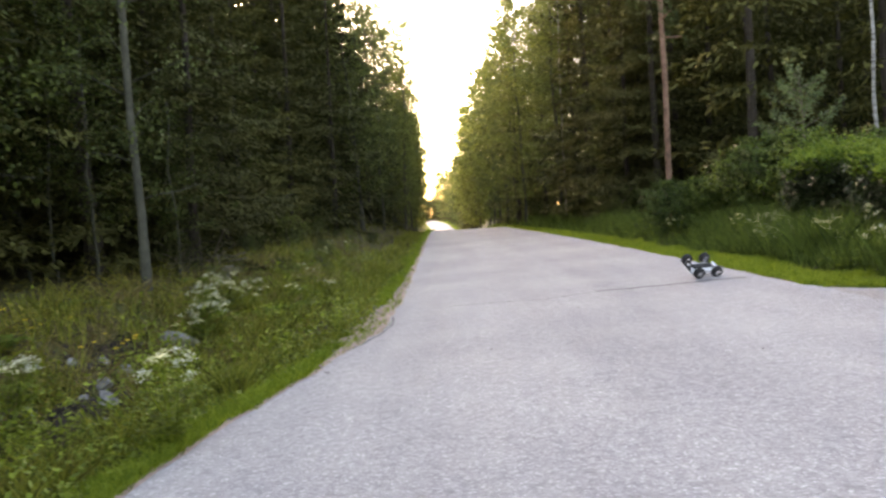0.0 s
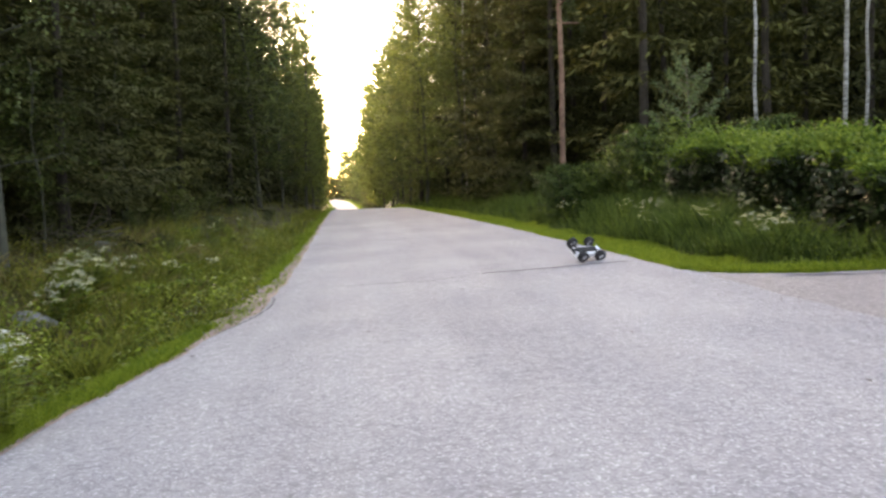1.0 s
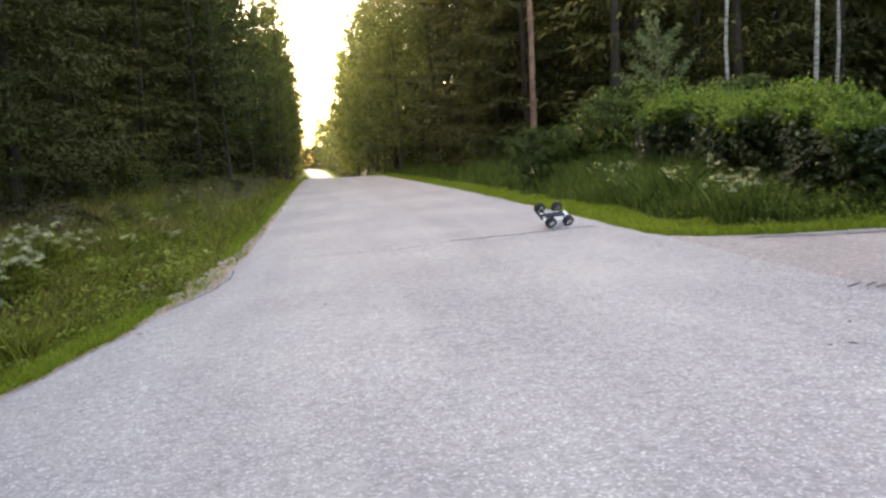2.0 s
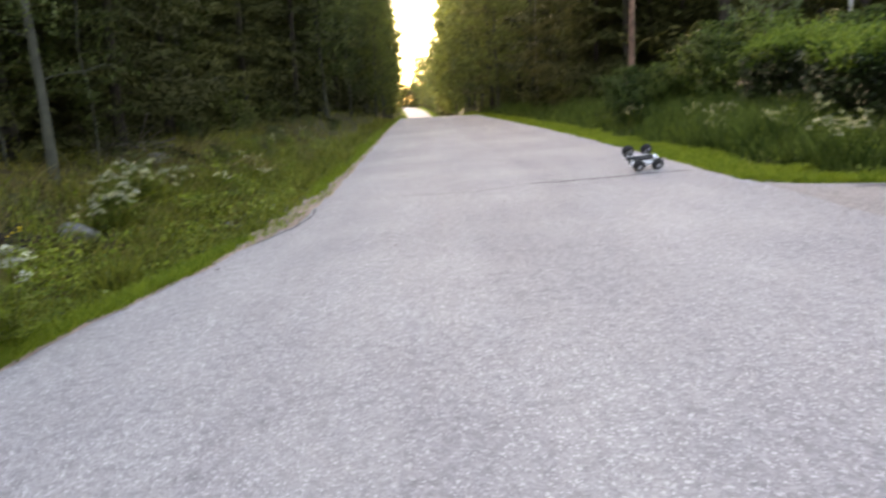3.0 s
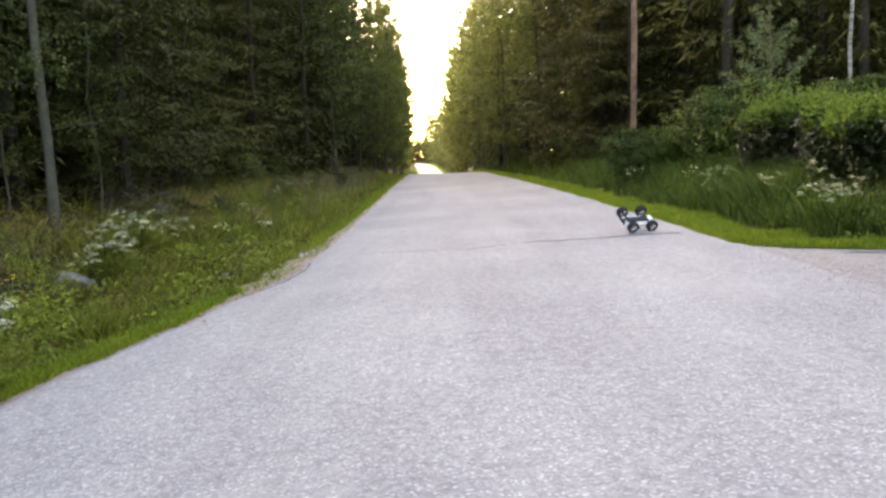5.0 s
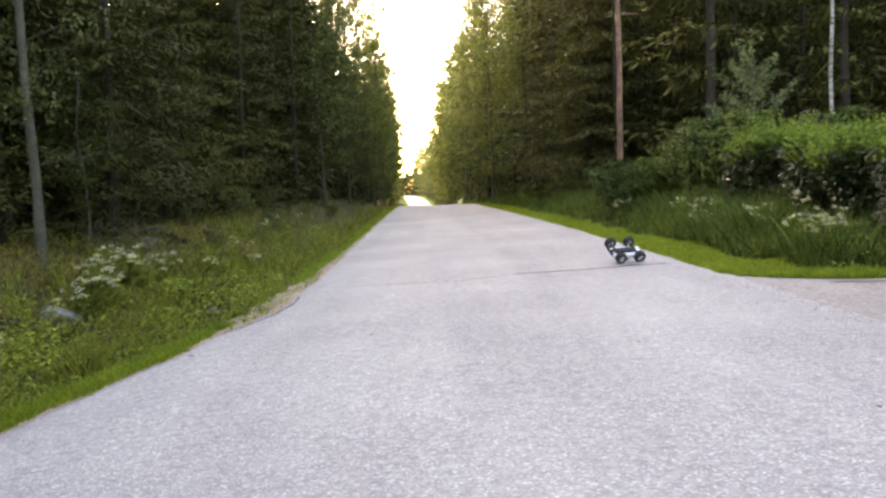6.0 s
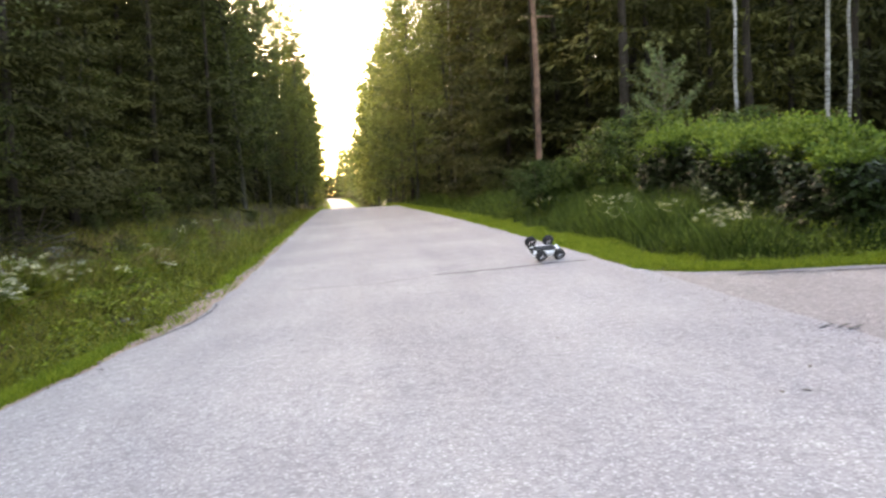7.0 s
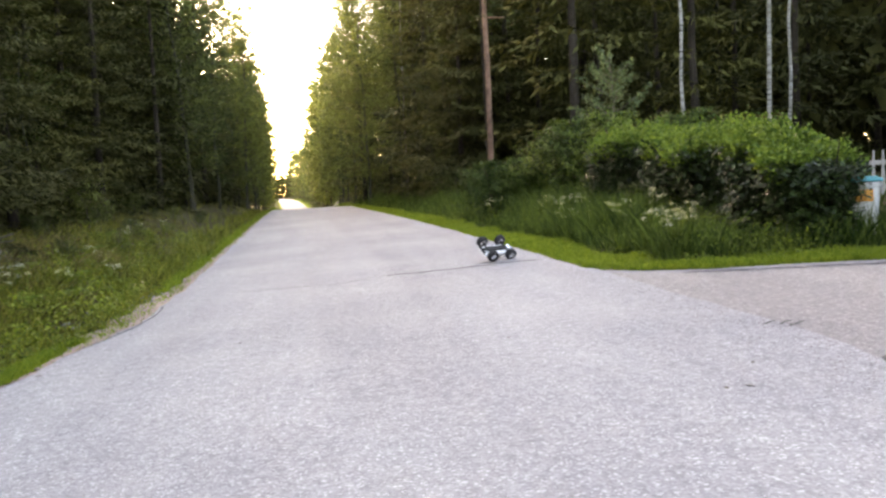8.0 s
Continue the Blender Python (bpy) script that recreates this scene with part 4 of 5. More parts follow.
def clods():
    """Crumbled peat and roots where the turf has broken away."""
    rr = np.random.default_rng(317)
    s = Soup()
    lump = np.array([(-1, -0.8, -0.4), (1, -0.7, -0.4), (0.8, 1, -0.4), (-0.9, 0.8, -0.4), (-0.4, -0.4, 0.6), (0.6, -0.3, 0.5), (0.3, 0.6, 0.7), (-0.5, 0.4, 0.5)])
    sides = [(4, 5, 6, 7), (0, 1, 5, 4), (1, 2, 6, 5), (2, 3, 7, 6), (3, 0, 4, 7)]
    for i in range(420):
        cx, cy, w = ((-3.7, 7.9, 0.3), (-3.3, 6.6, 0.3), (-1.95, 11.0, 0.3))[i % 3]
        x, y = cx + rr.normal(0, w * 0.7), cy + rr.normal(0, w)
        size = rr.uniform(0.012, 0.06)
        s.add(lump * rr.uniform(0.6, 1.3, (8, 3)) * size + (x, y, land_at(x, y) + 0.3 * size), sides)
    for i in range(26):
        x, y = -3.7 + rr.normal(0, 0.3), 8.1 + rr.normal(0, 0.25)
        a = rr.uniform(0, 6.28)
        p = np.array([x, y, land_at(x, y) + 0.05])
        s.tube([p, p + (0.15 * math.cos(a), 0.15 * math.sin(a), 0.06), p + (0.3 * math.cos(a), 0.3 * math.sin(a), -0.05)], [0.01, 0.008, 0.004], 4)
    setting("clods", s.mesh("clods", BARK), "dark crumbled peat and roots in the ditch", "earth", "stuff")


clods()


def loose_grit():
    """Sand and small chips strewn over the joint with the side road."""
    rr = np.random.default_rng(311)
    s = Soup()
    chip = np.array([(-1, -0.8, 0), (1, -0.7, 0), (0.8, 1, 0), (-0.9, 0.8, 0), (0.1, 0.0, 0.7)])
    for i in range(2600):
        y = rr.uniform(3.9, 9.2)
        x = float(edge_r(y)) + rr.normal(0.05, 0.28)
        size = 0.003 + 0.006 * rr.random() ** 2
        a = rr.uniform(0, 6.283)
        turned = chip @ np.array([[math.cos(a), math.sin(a), 0], [-math.sin(a), math.cos(a), 0], [0, 0, 1]])
        s.add(turned * size + (x, y, float(lie(x, y)) + 0.001), [(0, 1, 4), (1, 2, 4), (2, 3, 4), (3, 0, 4)])
    setting("loose_grit", s.mesh("loose_grit", SIDE), "pinkish grit strewn where the side road joins", "gravel", "stuff")


loose_grit()


def gravel_margin(name, edge, way, y0, y1, wide, seed):
    """Grit washed to the edge of the asphalt."""
    rr = np.random.default_rng(seed)
    ys = np.arange(y0, y1, 0.07)
    w = wide * (0.6 + 0.4 * np.sin(ys * 1.9 + seed)) * rr.uniform(0.7, 1.3, len(ys)) + 0.015
    s = Soup()
    a = np.column_stack([edge(ys) - way * 0.05, ys])
    b = np.column_stack([edge(ys) + way * w, ys])
    v = np.stack([np.column_stack([a, lie(a[:, 0], ys) + 0.004]), np.column_stack([b, np.maximum(land(b[:, 0], ys) + 0.014, lie(b[:, 0], ys) - 0.012)])], 1).reshape(-1, 3)
    order = (0, 1, 3, 2) if way > 0 else (1, 0, 2, 3)
    s.add(v, [tuple(2 * i + o for o in order) for i in range(len(ys) - 1)])
    setting(name, s.mesh(name, GRAVEL), "thin margin of pale grit along the asphalt edge", "gravel")


gravel_margin("gravel_margin", edge_r, 1, 9.8, 48, 0.09, 2)
gravel_margin("gravel_margin", edge_l, -1, 3.0, 7.4, 0.04, 5)
gravel_margin("gravel_margin", edge_l, -1, 24, 48, 0.10, 7)


# ---- stones ----
def stone(x, y, size, flat, turn, seed, label, rise=0.22):
    bm = bmesh.new()
    bmesh.ops.create_icosphere(bm, subdivisions=3, radius=1.0)
    for v in bm.verts:
        n = v.co.normalized()
        k = 1 + 0.28 * noise.noise(n * 1.3 + Vector((seed, 0, 0))) + 0.10 * noise.noise(n * 3.4 + Vector((0, seed, 0)))
        q = n * k
        # broken faces
        for j in range(7):
            side = Vector((math.sin(seed * 3.1 + j * 1.9), math.cos(seed * 1.7 + j * 2.3), 0.6 * math.sin(seed + j))).normalized()
            over = q.dot(side) - 0.55
            if over > 0:
                q -= side * over * 0.85
        v.co = Vector((q.x * size, q.y * size * 0.75, q.z * size * flat))
    me = bpy.data.meshes.new("stone")
    bm.to_mesh(me)
    bm.free()
    me.materials.append(STONE)
    ob = tagged(new("stone", me), label, "stone", "stones along the ditch")
    ob.matrix_basis = pose(x, y, land_at(x, y) + size * flat * rise, 0, 0, turn)
    return ob


stone(-4.3, 14.7, 0.30, 0.75, 30, 1.0, "large grey boulder among scrub on the bank")
stone(-7.05, 10.4, 0.2, 0.7, 80, 2.0, "pale grey boulder at the forest edge")
stone(-3.36, 9.1, 0.32, 0.42, 165, 3.0, "flat pale grey stone half sunk in the bank", 0.6)
stone(-2.95, 6.15, 0.16, 0.5, 170, 8.0, "grey stone in the ditch")
stone(-3.7, 6.2, 0.2, 0.35, 20, 9.0, "flat grey stone at the ditch bottom")
stone(-4.0, 6.7, 0.22, 0.4, 130, 10.0, "flat grey stone at the ditch bottom")
stone(-1.9, 10.6, 0.14, 0.4, 15, 13.0, "grey stone at the culvert mouth")
stone(-1.75, 10.0, 0.11, 0.5, 95, 14.0, "grey stone at the culvert mouth")
stone(-2.1, 11.0, 0.12, 0.5, 45, 15.0, "grey stone at the culvert mouth")
for i, (x, y, size) in enumerate(((-3.73, 7.92, 0.13), (-3.5, 7.95, 0.15), (-3.38, 7.2, 0.13), (-3.3, 7.0, 0.1), (-3.2, 6.8, 0.12), (-3.45, 6.9, 0.08), (-3.08, 6.45, 0.13), (-2.1, 7.0, 0.09), (-2.0, 11.6, 0.13), (-2.15, 12.1, 0.12), (-1.8, 11.2, 0.1), (-1.62, 10.7, 0.08), (-1.7, 9.6, 0.07), (-3.9, 7.6, 0.1))):
    stone(x, y, size, 0.6, 53 * i, 20.0 + 1.7 * i, "broken grey stone in the washed-out ditch", 0.3)
stone(-3.9, 16.4, 0.2, 0.6, 45, 16.0, "pale stone on the bank")


# ---- flowers and ferns ----
def cow_parsley(seed, high):
    rr = np.random.default_rng(seed)
    t = thing("cow_parsley", "cow parsley plant with white flower umbels", "plant", "cow parsley on the verges")
    stems, leaf = Soup(), Soup()
    for i in range(8):
        petals = Soup()
        a = rr.uniform(0, 6.28)
        out = np.array([math.cos(a), math.sin(a), 0])
        h = high * rr.uniform(0.65, 1.0)
        foot, mid, tip = np.array([0, 0, -0.02]), out * 0.07 + (0, 0, h * 0.5), out * rr.uniform(0.1, 0.26) + (0, 0, h)
        stems.tube([foot, mid, tip], [0.006, 0.005, 0.003], 4)
        for j in range(7):
            b = rr.uniform(0, 6.28)
            c = tip + np.array([math.cos(b), math.sin(b), 0]) * rr.uniform(0.0, 0.06) + (0, 0, rr.uniform(0.01, 0.06))
            stems.tube([tip - (0, 0, 0.04), c], [0.002, 0.0015], 3)
            m = 8
            p = c + rr.normal(0, 0.017, (m, 3)) * (1, 1, 0.35)
            d = rr.normal(0, 1, (m, 3)) * (1, 1, 0.15)
            petals.leaves(p, d, np.cross(d, (0, 0, 1.0)), 0.021, 0.018)
        tagged(part("flower_head", petals, PETAL, t, "white flower umbel"), kind="stuff")
        for j in range(5):
            m = 14
            c = mid * rr.uniform(0.3, 1.4)
            b = rr.uniform(0, 6.28)
            way = np.array([math.cos(b), math.sin(b), 0.2])
            q = np.linspace(0.02, 0.2, m)
            p = c + way * q[:, None]
            d = np.cross(way, (0, 0, 1.0)) * np.where(np.arange(m) % 2, 1, -1)[:, None] + way * 0.6 + rr.normal(0, 0.2, (m, 3))
            leaf.leaves(p, d, np.cross(d, (0, 0, 1.0)), 0.07 * (1.2 - q / 0.25), 0.02)
    part("stem", stems, WEED, t)
    tagged(part("foliage", leaf, WEED, t), kind="stuff")
    return t


def scatter(made, spots, low, high_scale):
    for i, (x, y) in enumerate(spots):
        src = made[i % len(made)]
        q = r.uniform(low, high_scale)
        if i < len(made):
            stand(src, x, y, q, r.uniform(0, 360))
        else:
            again(src, x, y, q, r.uniform(0, 360))


parsley = [cow_parsley(401, 0.62), cow_parsley(402, 0.7), cow_parsley(403, 0.55)]
left_bank = [(-3.15, 9.5), (-3.3, 9.9), (-3.2, 12.4), (-3.4, 10.3), (-3.05, 10.2), (-3.2, 9.2), (-3.3, 12.9), (-3.3, 10.6), (-3.1, 11.6), (-3.3, 11.0), (-3.2, 10.0), (-3.25, 11.3), (-3.0, 9.8), (-3.45, 10.9), (-3.05, 17.2), (-2.3, 14.6), (-3.2, 16.2), (-2.6, 15.4), (-2.75, 13.2), (-1.95, 5.1), (-3.9, 6.6), (-3.6, 6.0), (-3.3, 20), (-3.6, 23), (-3.4, 26)]
right_bank = [(6.2 + r.uniform(-0.55, 0.35), 9.4 + 0.42 * i + r.uniform(-0.2, 0.2)) for i in range(16)] + [(6.2, 20), (6.4, 21.5), (5.9, 18.9)]
scatter(parsley, left_bank, 0.6, 1.1)
for i, (x, y) in enumerate(right_bank):
    again(parsley[i % 3], x, y, r.uniform(0.7, 1.15), r.uniform(0, 360))


def fern(seed):
    rr = np.random.default_rng(seed)
    t = thing("fern", "bright green fern with arching fronds", "plant", "ferns on the bank")
    for i in range(8):
        a = i * 0.785 + rr.normal(0, 0.2)
        out = np.array([math.cos(a), math.sin(a), 0])
        long, n = rr.uniform(0.4, 0.6), 16
        q = np.linspace(0.1, 1, n)
        line = out * (q * long * 0.8)[:, None] + np.array([0, 0, 1.0]) * (long * (0.9 * q - 0.65 * q**2))[:, None]
        perp = np.array([-out[1], out[0], 0])
        f = Soup()
        f.tube(np.vstack([[0, 0, 0], line]), np.linspace(0.005, 0.0015, n + 1), 3)
        for side in (-1, 1):
            d = side * perp + out * 0.35 + rr.normal(0, 0.08, (n, 3))
            f.leaves(line, d, np.repeat((out + (0, 0, 0.2))[None], n, 0), 0.17 * (1.05 - q) + 0.02, 0.04)
        part("frond", f, FERN, t)
    return t


ferns = [fern(501), fern(502)]
scatter(ferns, [(-3.2, 16.0), (-3.0, 15.1), (-3.5, 17.2), (-2.9, 13.9), (-3.7, 18.2), (-3.4, 19.4), (-4.1, 12.3), (-3.9, 20.5), (-4.8, 9.2), (-5.2, 8.1), (-2.6, 12.4), (-2.9, 11.6), (-2.4, 13.6), (-2.7, 14.4), (-3.4, 14.6), (-2.5, 16.6), (-2.9, 18.6), (-4.4, 7.2), (-4.5, 10.0)], 0.8, 1.2)


def buttercup(seed):
    rr = np.random.default_rng(seed)
    t = thing("buttercup", "yellow buttercup on a thin stem", "flower", "buttercups by the ditch")
    stems, petals = Soup(), Soup()
    h = rr.uniform(0.28, 0.4)
    stems.tube([(0, 0, 0), (0.02, 0.01, h * 0.6), (0.0, 0.03, h)], [0.003, 0.002, 0.002], 4)
    a = np.arange(6) * 1.047
    d = np.column_stack([np.cos(a), np.sin(a), np.full(6, 0.4)])
    petals.leaves(np.repeat([[0.0, 0.03, h]], 6, 0), d, np.cross(d, (0, 0, 1.0)), 0.032, 0.028)
    part("stem", stems, WEED, t)
    part("flower_head", petals, YELLOW, t, "bright yellow petals")
    return t


scatter([buttercup(601), buttercup(602)], [(-3.9 + r.uniform(-0.5, 0.5), 7.7 + r.uniform(-0.7, 0.6)) for i in range(16)], 0.9, 1.2)


def brush_pile():
    rr = np.random.default_rng(701)
    t = thing("brush_pile", "pile of dry grey branches round a trunk", "branches")
    for i in range(34):
        a = rr.uniform(0, 6.28)
        c = rr.normal(0, 0.3, 2)
        long = rr.uniform(0.5, 1.1)
        w = np.array([math.cos(a), math.sin(a)])
        s = np.linspace(-0.5, 0.5, 4)
        pts = np.column_stack([c + w * (s * long)[:, None], 0.08 + rr.uniform(0, 0.35) + s * rr.normal(0, 0.45) + rr.normal(0, 0.03, 4)])
        b = Soup()
        b.tube(pts, np.linspace(rr.uniform(0.008, 0.018), 0.004, 4), 5)
        part("branch", b, DEAD, t)
    stand(t, -4.7, 14.0)


brush_pile()

# ---- wheelie bins by the hedge ----
WHITE = plain("white_plastic", (0.62, 0.63, 0.64), (0.75, 0.76, 0.77), 5, 0.45, 0.4, 0, 0.05, 0.002)
BLUE = plain("blue_plastic", (0.03, 0.30, 0.36), (0.05, 0.38, 0.44), 5, 0.4, 0.4, 0, 0.05, 0.002)
GREEN = plain("green_plastic", (0.01, 0.04, 0.025), (0.02, 0.06, 0.035), 5, 0.45, 0.4, 0, 0.05, 0.002)
ORANGE = plain("orange_sticker", (0.75, 0.30, 0.06), (0.85, 0.38, 0.08), 8, 0.5, 0.4, 0, 0.02, 0.001)
BLACK = plain("black_rubber", (0.012, 0.012, 0.013), (0.03, 0.03, 0.031), 30, 0.7, 0.3, 0, 0.3, 0.003)


def wheelie_bin(label, shell, cover, sticker):
    t = thing("wheelie_bin", label, "bin", "bins beside the hedge")
    bm = bmesh.new()
    rings = []
    for z, w, d in ((0.05, 0.36, 0.40), (0.09, 0.38, 0.42), (0.80, 0.46, 0.52), (0.83, 0.50, 0.56), (0.88, 0.50, 0.56), (0.88, 0.44, 0.50), (0.80, 0.43, 0.49)):
        ring = []
        for i in range(20):
            a = 2 * math.pi * (i + 0.5) / 20
            cx, cy = math.cos(a), math.sin(a)
            ring.append(bm.verts.new((math.copysign(abs(cx) ** 0.3, cx) * w / 2, math.copysign(abs(cy) ** 0.3, cy) * d / 2, z)))
        rings.append(ring)
    for a, b in zip(rings, rings[1:]):
        for i in range(20):
            bm.faces.new((a[i], a[(i + 1) % 20], b[(i + 1) % 20], b[i]))
    bm.faces.new(rings[0][::-1])
    body = part("body", bm, shell, t)
    lid = bmesh.new()
    box(lid, (0.53, 0.60, 0.05), (0, 0, 0.915), 0.02)
    box(lid, (0.40, 0.46, 0.03), (0, 0, 0.95), 0.014)
    lid_ob = part("lid", lid, cover, t, "closed plastic lid")
    part("handle", rod(bmesh.new(), (-0.2, 0.32, 0.9), (0.2, 0.32, 0.9), 0.014), shell, t)
    for sx in (-1, 1):
        w = rod(bmesh.new(), (sx * 0.17, 0.2, 0.1), (sx * 0.22, 0.2, 0.1), 0.1, sides=20)
        part("wheel", w, BLACK, t, "black rubber wheel")
    if sticker:
        bm = bmesh.new()
        box(bm, (0.24, 0.004, 0.17), (0.02, -0.262, 0.70), 0.0015, 1)
        bmesh.ops.rotate(bm, verts=bm.verts, cent=(0, -0.262, 0.70), matrix=Matrix.Rotation(radians(-4), 3, "X"))
        part("sticker", bm, ORANGE, body, "orange notice sticker")
    return t


b1 = wheelie_bin("white wheelie bin with a blue lid and orange sticker", WHITE, BLUE, True)
b1.matrix_basis = pose(8.0, 8.76, land_at(8.0, 8.76), 0, 0, -40) @ Matrix.Diagonal((0.86, 0.86, 0.88, 1))
b2 = wheelie_bin("dark green wheelie bin beside the white one", GREEN, GREEN, False)
b2.matrix_basis = pose(8.36, 8.44, land_at(8.36, 8.44), 0, 0, -40) @ Matrix.Diagonal((0.86, 0.86, 0.88, 1))


WEATHERED = plain("weathered_paint", (0.22, 0.21, 0.20), (0.42, 0.41, 0.39), 12, 0.8, 0.2, 0, 0.4, 0.004)


def picket_fence():
    t = thing("picket_fence", "weathered grey-white picket fence behind the bins", "fence")
    for i in range(20):
        bm = bmesh.new()
        box(bm, (0.075, 0.025, 0.84), (i * 0.15, 0, 0.475), 0.006, 1)
        for v in bm.verts:
            if v.co.z > 0.85:
                v.co.x = i * 0.15 + (v.co.x - i * 0.15) * 0.4
        part("picket", bm, WEATHERED, t)
    for z in (0.25, 0.68):
        bm = bmesh.new()
        box(bm, (2.95, 0.04, 0.08), (1.42, 0.034, z), 0.006, 1)
        part("rail", bm, WEATHERED, t)
    t.matrix_basis = pose(10.95, 12.0, land_at(10.95, 12.0) - 0.12, 0, 0, -25)


picket_fence()

# ---- radio-controlled truck lying on its roof ----
SHELL = plain("white_shell", (0.70, 0.70, 0.72), (0.82, 0.82, 0.83), 20, 0.25, 0.5, 0, 0.02, 0.001)
TINT = plain("dark_window", (0.01, 0.01, 0.012), (0.025, 0.025, 0.03), 20, 0.2, 0.5, 0, 0.02, 0.001)
CHROME = plain("chrome", (0.6, 0.6, 0.62), (0.8, 0.8, 0.8), 40, 0.25, 0.5, 1.0, 0.02, 0.001)


def truck():
    t = thing("toy_truck", "white radio-controlled monster truck overturned on the asphalt", "toy car")
    bm = bmesh.new()
    # sections along the shell: x, bottom, top, half width low, half width high
    sections = [(-0.235, 0.125, 0.150, 0.080, 0.072), (-0.225, 0.105, 0.165, 0.092, 0.082), (-0.10, 0.100, 0.168, 0.095, 0.084), (-0.085, 0.100, 0.205, 0.095, 0.066), (-0.06, 0.100, 0.232, 0.095, 0.060),
                (0.03, 0.100, 0.236, 0.095, 0.060), (0.085, 0.100, 0.178, 0.095, 0.078), (0.19, 0.102, 0.166, 0.092, 0.078), (0.225, 0.110, 0.152, 0.086, 0.074), (0.24, 0.122, 0.138, 0.076, 0.068)]
    rings = []
    for x, lo, hi, wl, wh in sections:
        mid = lo + (min(hi, 0.165) - lo) * 0.75
        ring = [(-wl * 0.92, lo), (-wl, lo + 0.006), (-wl, mid), (-wh, hi - 0.008), (-wh + 0.012, hi), (wh - 0.012, hi), (wh, hi - 0.008), (wl, mid), (wl, lo + 0.006), (wl * 0.92, lo)]
        rings.append([bm.verts.new((x, y, z)) for y, z in ring])
    for a, b in zip(rings, rings[1:]):
        for i in range(10):
            bm.faces.new((a[i], b[i], b[(i + 1) % 10], a[(i + 1) % 10]))
    bm.faces.new(rings[0])
    bm.faces.new(rings[-1][::-1])
    shell = part("body", bm, SHELL, t)

    def pane(corners):
        p = bmesh.new()
        p.faces.new([p.verts.new(c) for c in corners])
        bmesh.ops.solidify(p, geom=list(p.faces), thickness=0.003)
        part("window", p, TINT, shell, "black tinted window")

    pane([(0.040, -0.05, 0.231), (0.040, 0.05, 0.231), (0.082, 0.064, 0.186), (0.082, -0.064, 0.186)])
    pane([(-0.064, -0.05, 0.230), (-0.064, 0.05, 0.230), (-0.086, 0.055, 0.200), (-0.086, -0.055, 0.200)])
    for sy in (-1, 1):
        pane([(-0.058, sy * 0.066, 0.222), (0.026, sy * 0.066, 0.224), (0.06, sy * 0.086, 0.182), (-0.07, sy * 0.084, 0.182)])
    for sy in (-1, 1):
        part("headlight", box(bmesh.new(), (0.006, 0.03, 0.014), (0.236, sy * 0.045, 0.138), 0.003, 1), TINT, shell, "black headlight recess")
    bm = bmesh.new()
    box(bm, (0.36, 0.085, 0.022), (0, 0, 0.078), 0.006)
    box(bm, (0.10, 0.06, 0.03), (-0.05, 0, 0.10), 0.006)
    box(bm, (0.12, 0.05, 0.03), (0.08, 0.0, 0.10), 0.006)
    part("chassis", bm, BLACK, t, "black plastic chassis")
    for sx in (-1, 1):
        bm = bmesh.new()
        box(bm, (0.03, 0.15, 0.03), (sx * 0.245, 0, 0.092), 0.008)
        box(bm, (0.06, 0.05, 0.014), (sx * 0.21, 0, 0.08), 0.004)
        part("bumper", bm, CHROME if sx < 0 else BLACK, t)
        part("axle", rod(bmesh.new(), (sx * 0.16, -0.15, 0.078), (sx * 0.16, 0.15, 0.078), 0.012), BLACK, t)
        for sy in (-1, 1):
            part("shock_absorber", rod(bmesh.new(), (sx * 0.15, sy * 0.11, 0.08), (sx * 0.12, sy * 0.06, 0.155), 0.011, 0.009), CHROME, t, "chrome coil shock absorber")
            c = Vector((sx * 0.16, sy * 0.168, 0.078))
            hub = part("wheel", rod(bmesh.new(), c - Vector((0, 0.018, 0)), c + Vector((0, 0.018, 0)), 0.018, sides=12), CHROME, t)
            s = Soup()
            prof = [(0.046, -0.036), (0.062, -0.042), (0.075, -0.038), (0.078, -0.02), (0.078, 0.02), (0.075, 0.038), (0.062, 0.042), (0.046, 0.036)]
            n = 28
            ang = np.arange(n) * 2 * math.pi / n
            v = np.array([[(q * math.cos(a), w, q * math.sin(a)) for q, w in prof] for a in ang]).reshape(-1, 3) + np.array(c)
            s.add(v, [(i * 8 + j, ((i + 1) % n) * 8 + j, ((i + 1) % n) * 8 + (j + 1) % 8, i * 8 + (j + 1) % 8) for i in range(n) for j in range(8)])
            part("tyre", s, BLACK, hub, "knobbly black tyre")
            for i in range(16):
                lug = bmesh.new()
                box(lug, (0.008, 0.07, 0.012), (0, 0, 0.079), 0.0, 1)
                bmesh.ops.rotate(lug, verts=lug.verts, cent=(0, 0, 0), matrix=Matrix.Rotation(i * math.pi / 8, 3, "Y") @ Matrix.Rotation(0.35 if i % 2 else -0.35, 3, "Z"))
                bmesh.ops.translate(lug, verts=lug.verts, vec=c)
                part("tread_lug", lug, BLACK, hub)
            rim = Soup()
            prof = [(0.047, 0.034), (0.047, -0.034), (0.040, -0.034), (0.036, 0.0), (0.040, 0.034)]
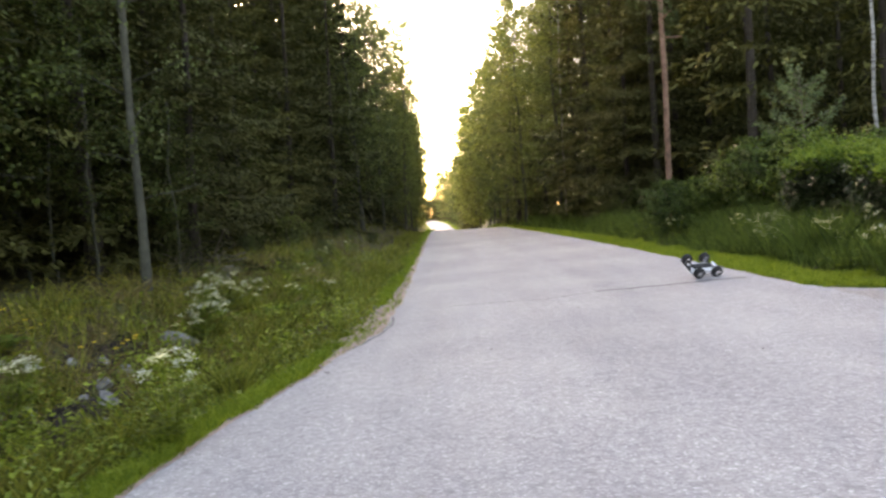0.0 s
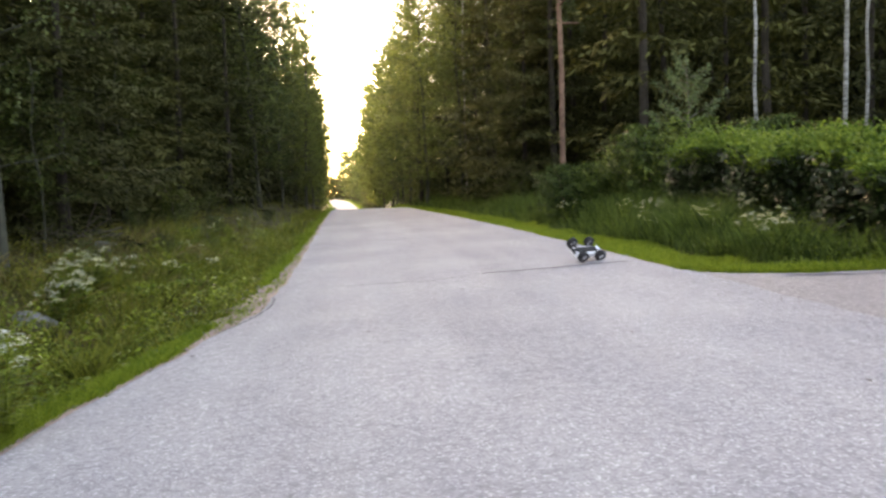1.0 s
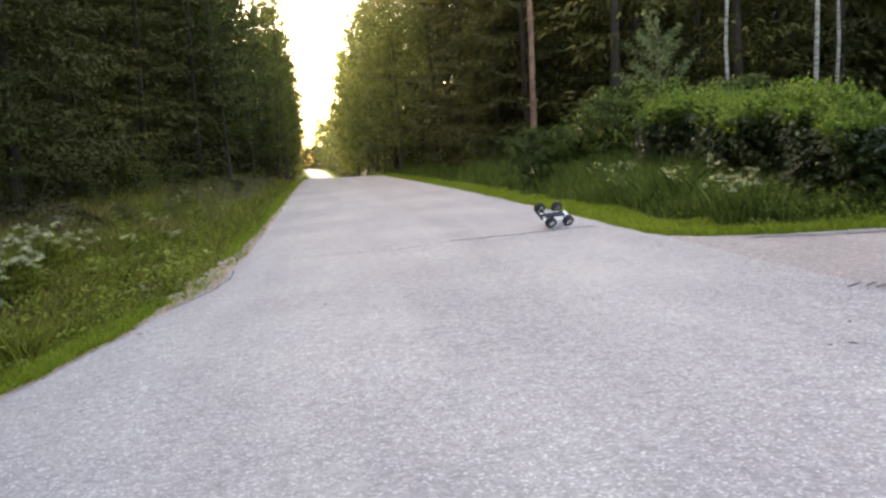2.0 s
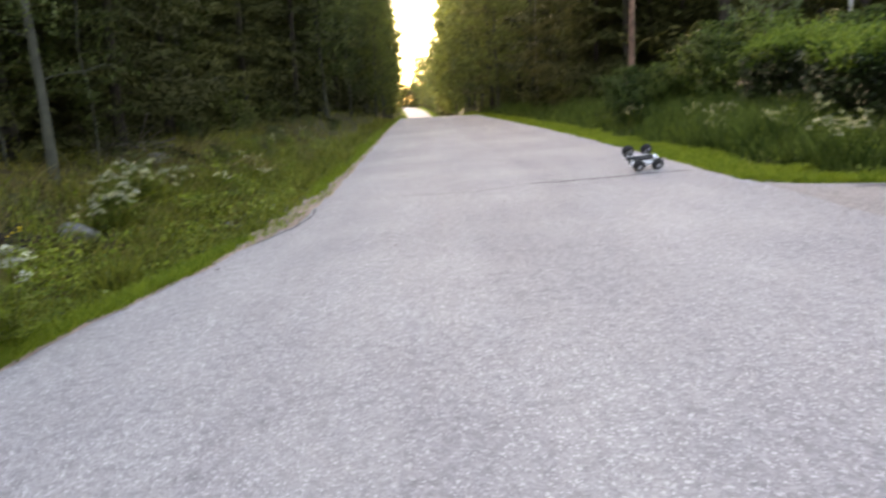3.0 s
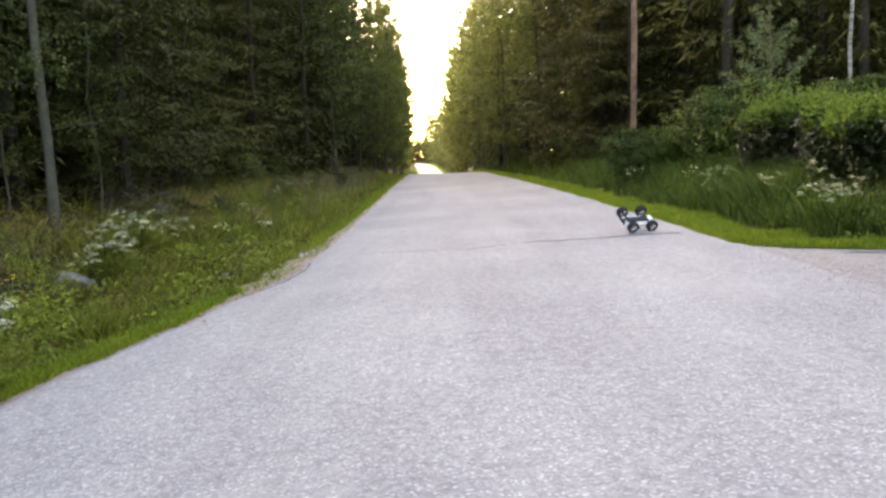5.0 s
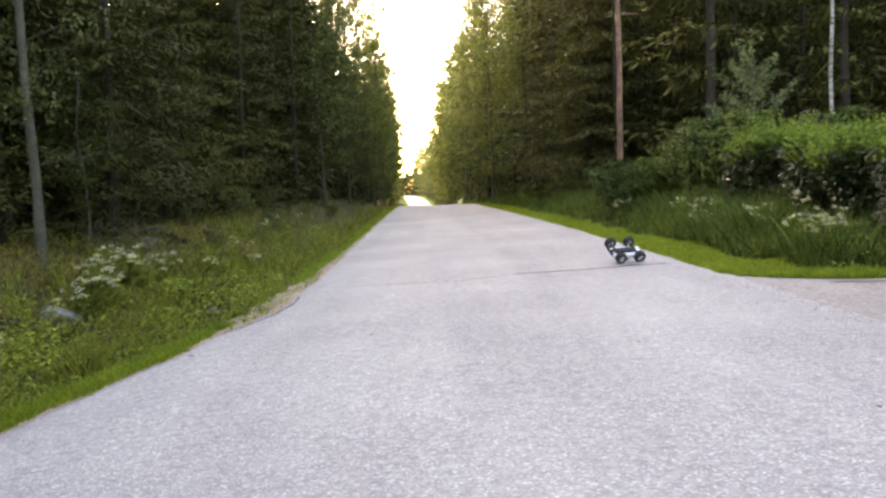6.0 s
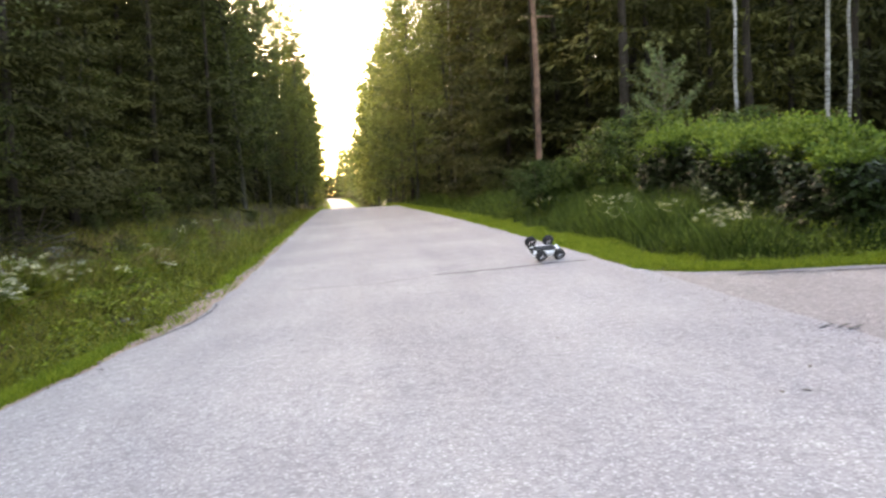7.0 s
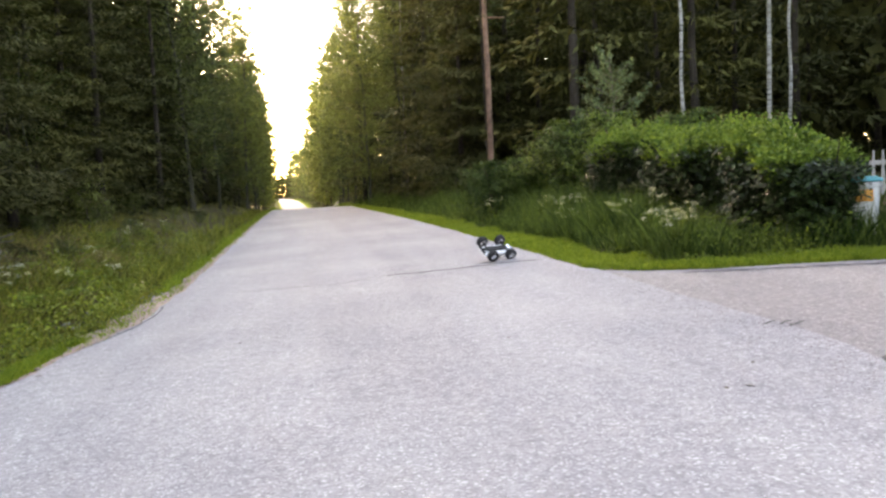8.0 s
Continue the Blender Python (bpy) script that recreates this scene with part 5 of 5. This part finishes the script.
            v = np.array([[(q * math.cos(a), w, q * math.sin(a)) for q, w in prof] for a in ang]).reshape(-1, 3) + np.array(c)
            rim.add(v, [(i * 5 + j, ((i + 1) % n) * 5 + j, ((i + 1) % n) * 5 + (j + 1) % 5, i * 5 + (j + 1) % 5) for i in range(n) for j in range(5)])
            for i in range(6):
                a = i * math.pi / 3
                rim.tube([np.array(c) + (0.014 * math.cos(a), sy * 0.02, 0.014 * math.sin(a)), np.array(c) + (0.04 * math.cos(a), sy * 0.026, 0.04 * math.sin(a))], [0.007, 0.006], 5)
            part("rim", rim, CHROME, hub, "silver spoked rim")
    # it rests on one edge of the roof and the two wheels of that side
    x, y = 3.87, 11.2
    t.matrix_basis = pose(x, y, 0, 0, 0, 200) @ pose(0, 0, 0, 144, 0, 0)
    low = min((t.matrix_basis @ (c.matrix_basis @ v.co)).z for p in t.children for c in (p, *p.children) for v in c.data.vertices)
    t.matrix_basis = pose(0, 0, float(lie(x, y)) - low - 0.002) @ t.matrix_basis


truck()


# ---- litter on the asphalt ----
def dry_leaf(x, y, size, turn):
    s = Soup()
    v = np.array([(-1, 0, 0), (-0.4, 0.45, 0.12), (0.3, 0.4, 0.2), (1, 0, 0.1), (0.3, -0.4, 0.15), (-0.4, -0.45, 0.18), (0, 0, 0.02)]) * size
    low = v - (0, 0, 0.002)
    s.add(np.vstack([v, low]), [(6, i, (i + 1) % 6) for i in range(6)] + [(13, 7 + (i + 1) % 6, 7 + i) for i in range(6)] + [(i, 7 + i, 7 + (i + 1) % 6, (i + 1) % 6) for i in range(6)])
    ob = tagged(new("dry_leaf", s.mesh("dry_leaf", DEAD)), "dry curled brown leaf on the asphalt", "leaf", "litter on the road")
    ob.matrix_basis = pose(x, y, float(lie(x, y)) + 0.004, 0, 0, turn)


for i, (x, y) in enumerate(((0.33, 13.6), (3.76, 4.65), (3.34, 4.27), (3.47, 4.24), (-1.2, 7.1), (1.67, 9.58), (2.6, 6.2), (0.4, 7.4))):
    dry_leaf(x, y, 0.026, 47 * i)
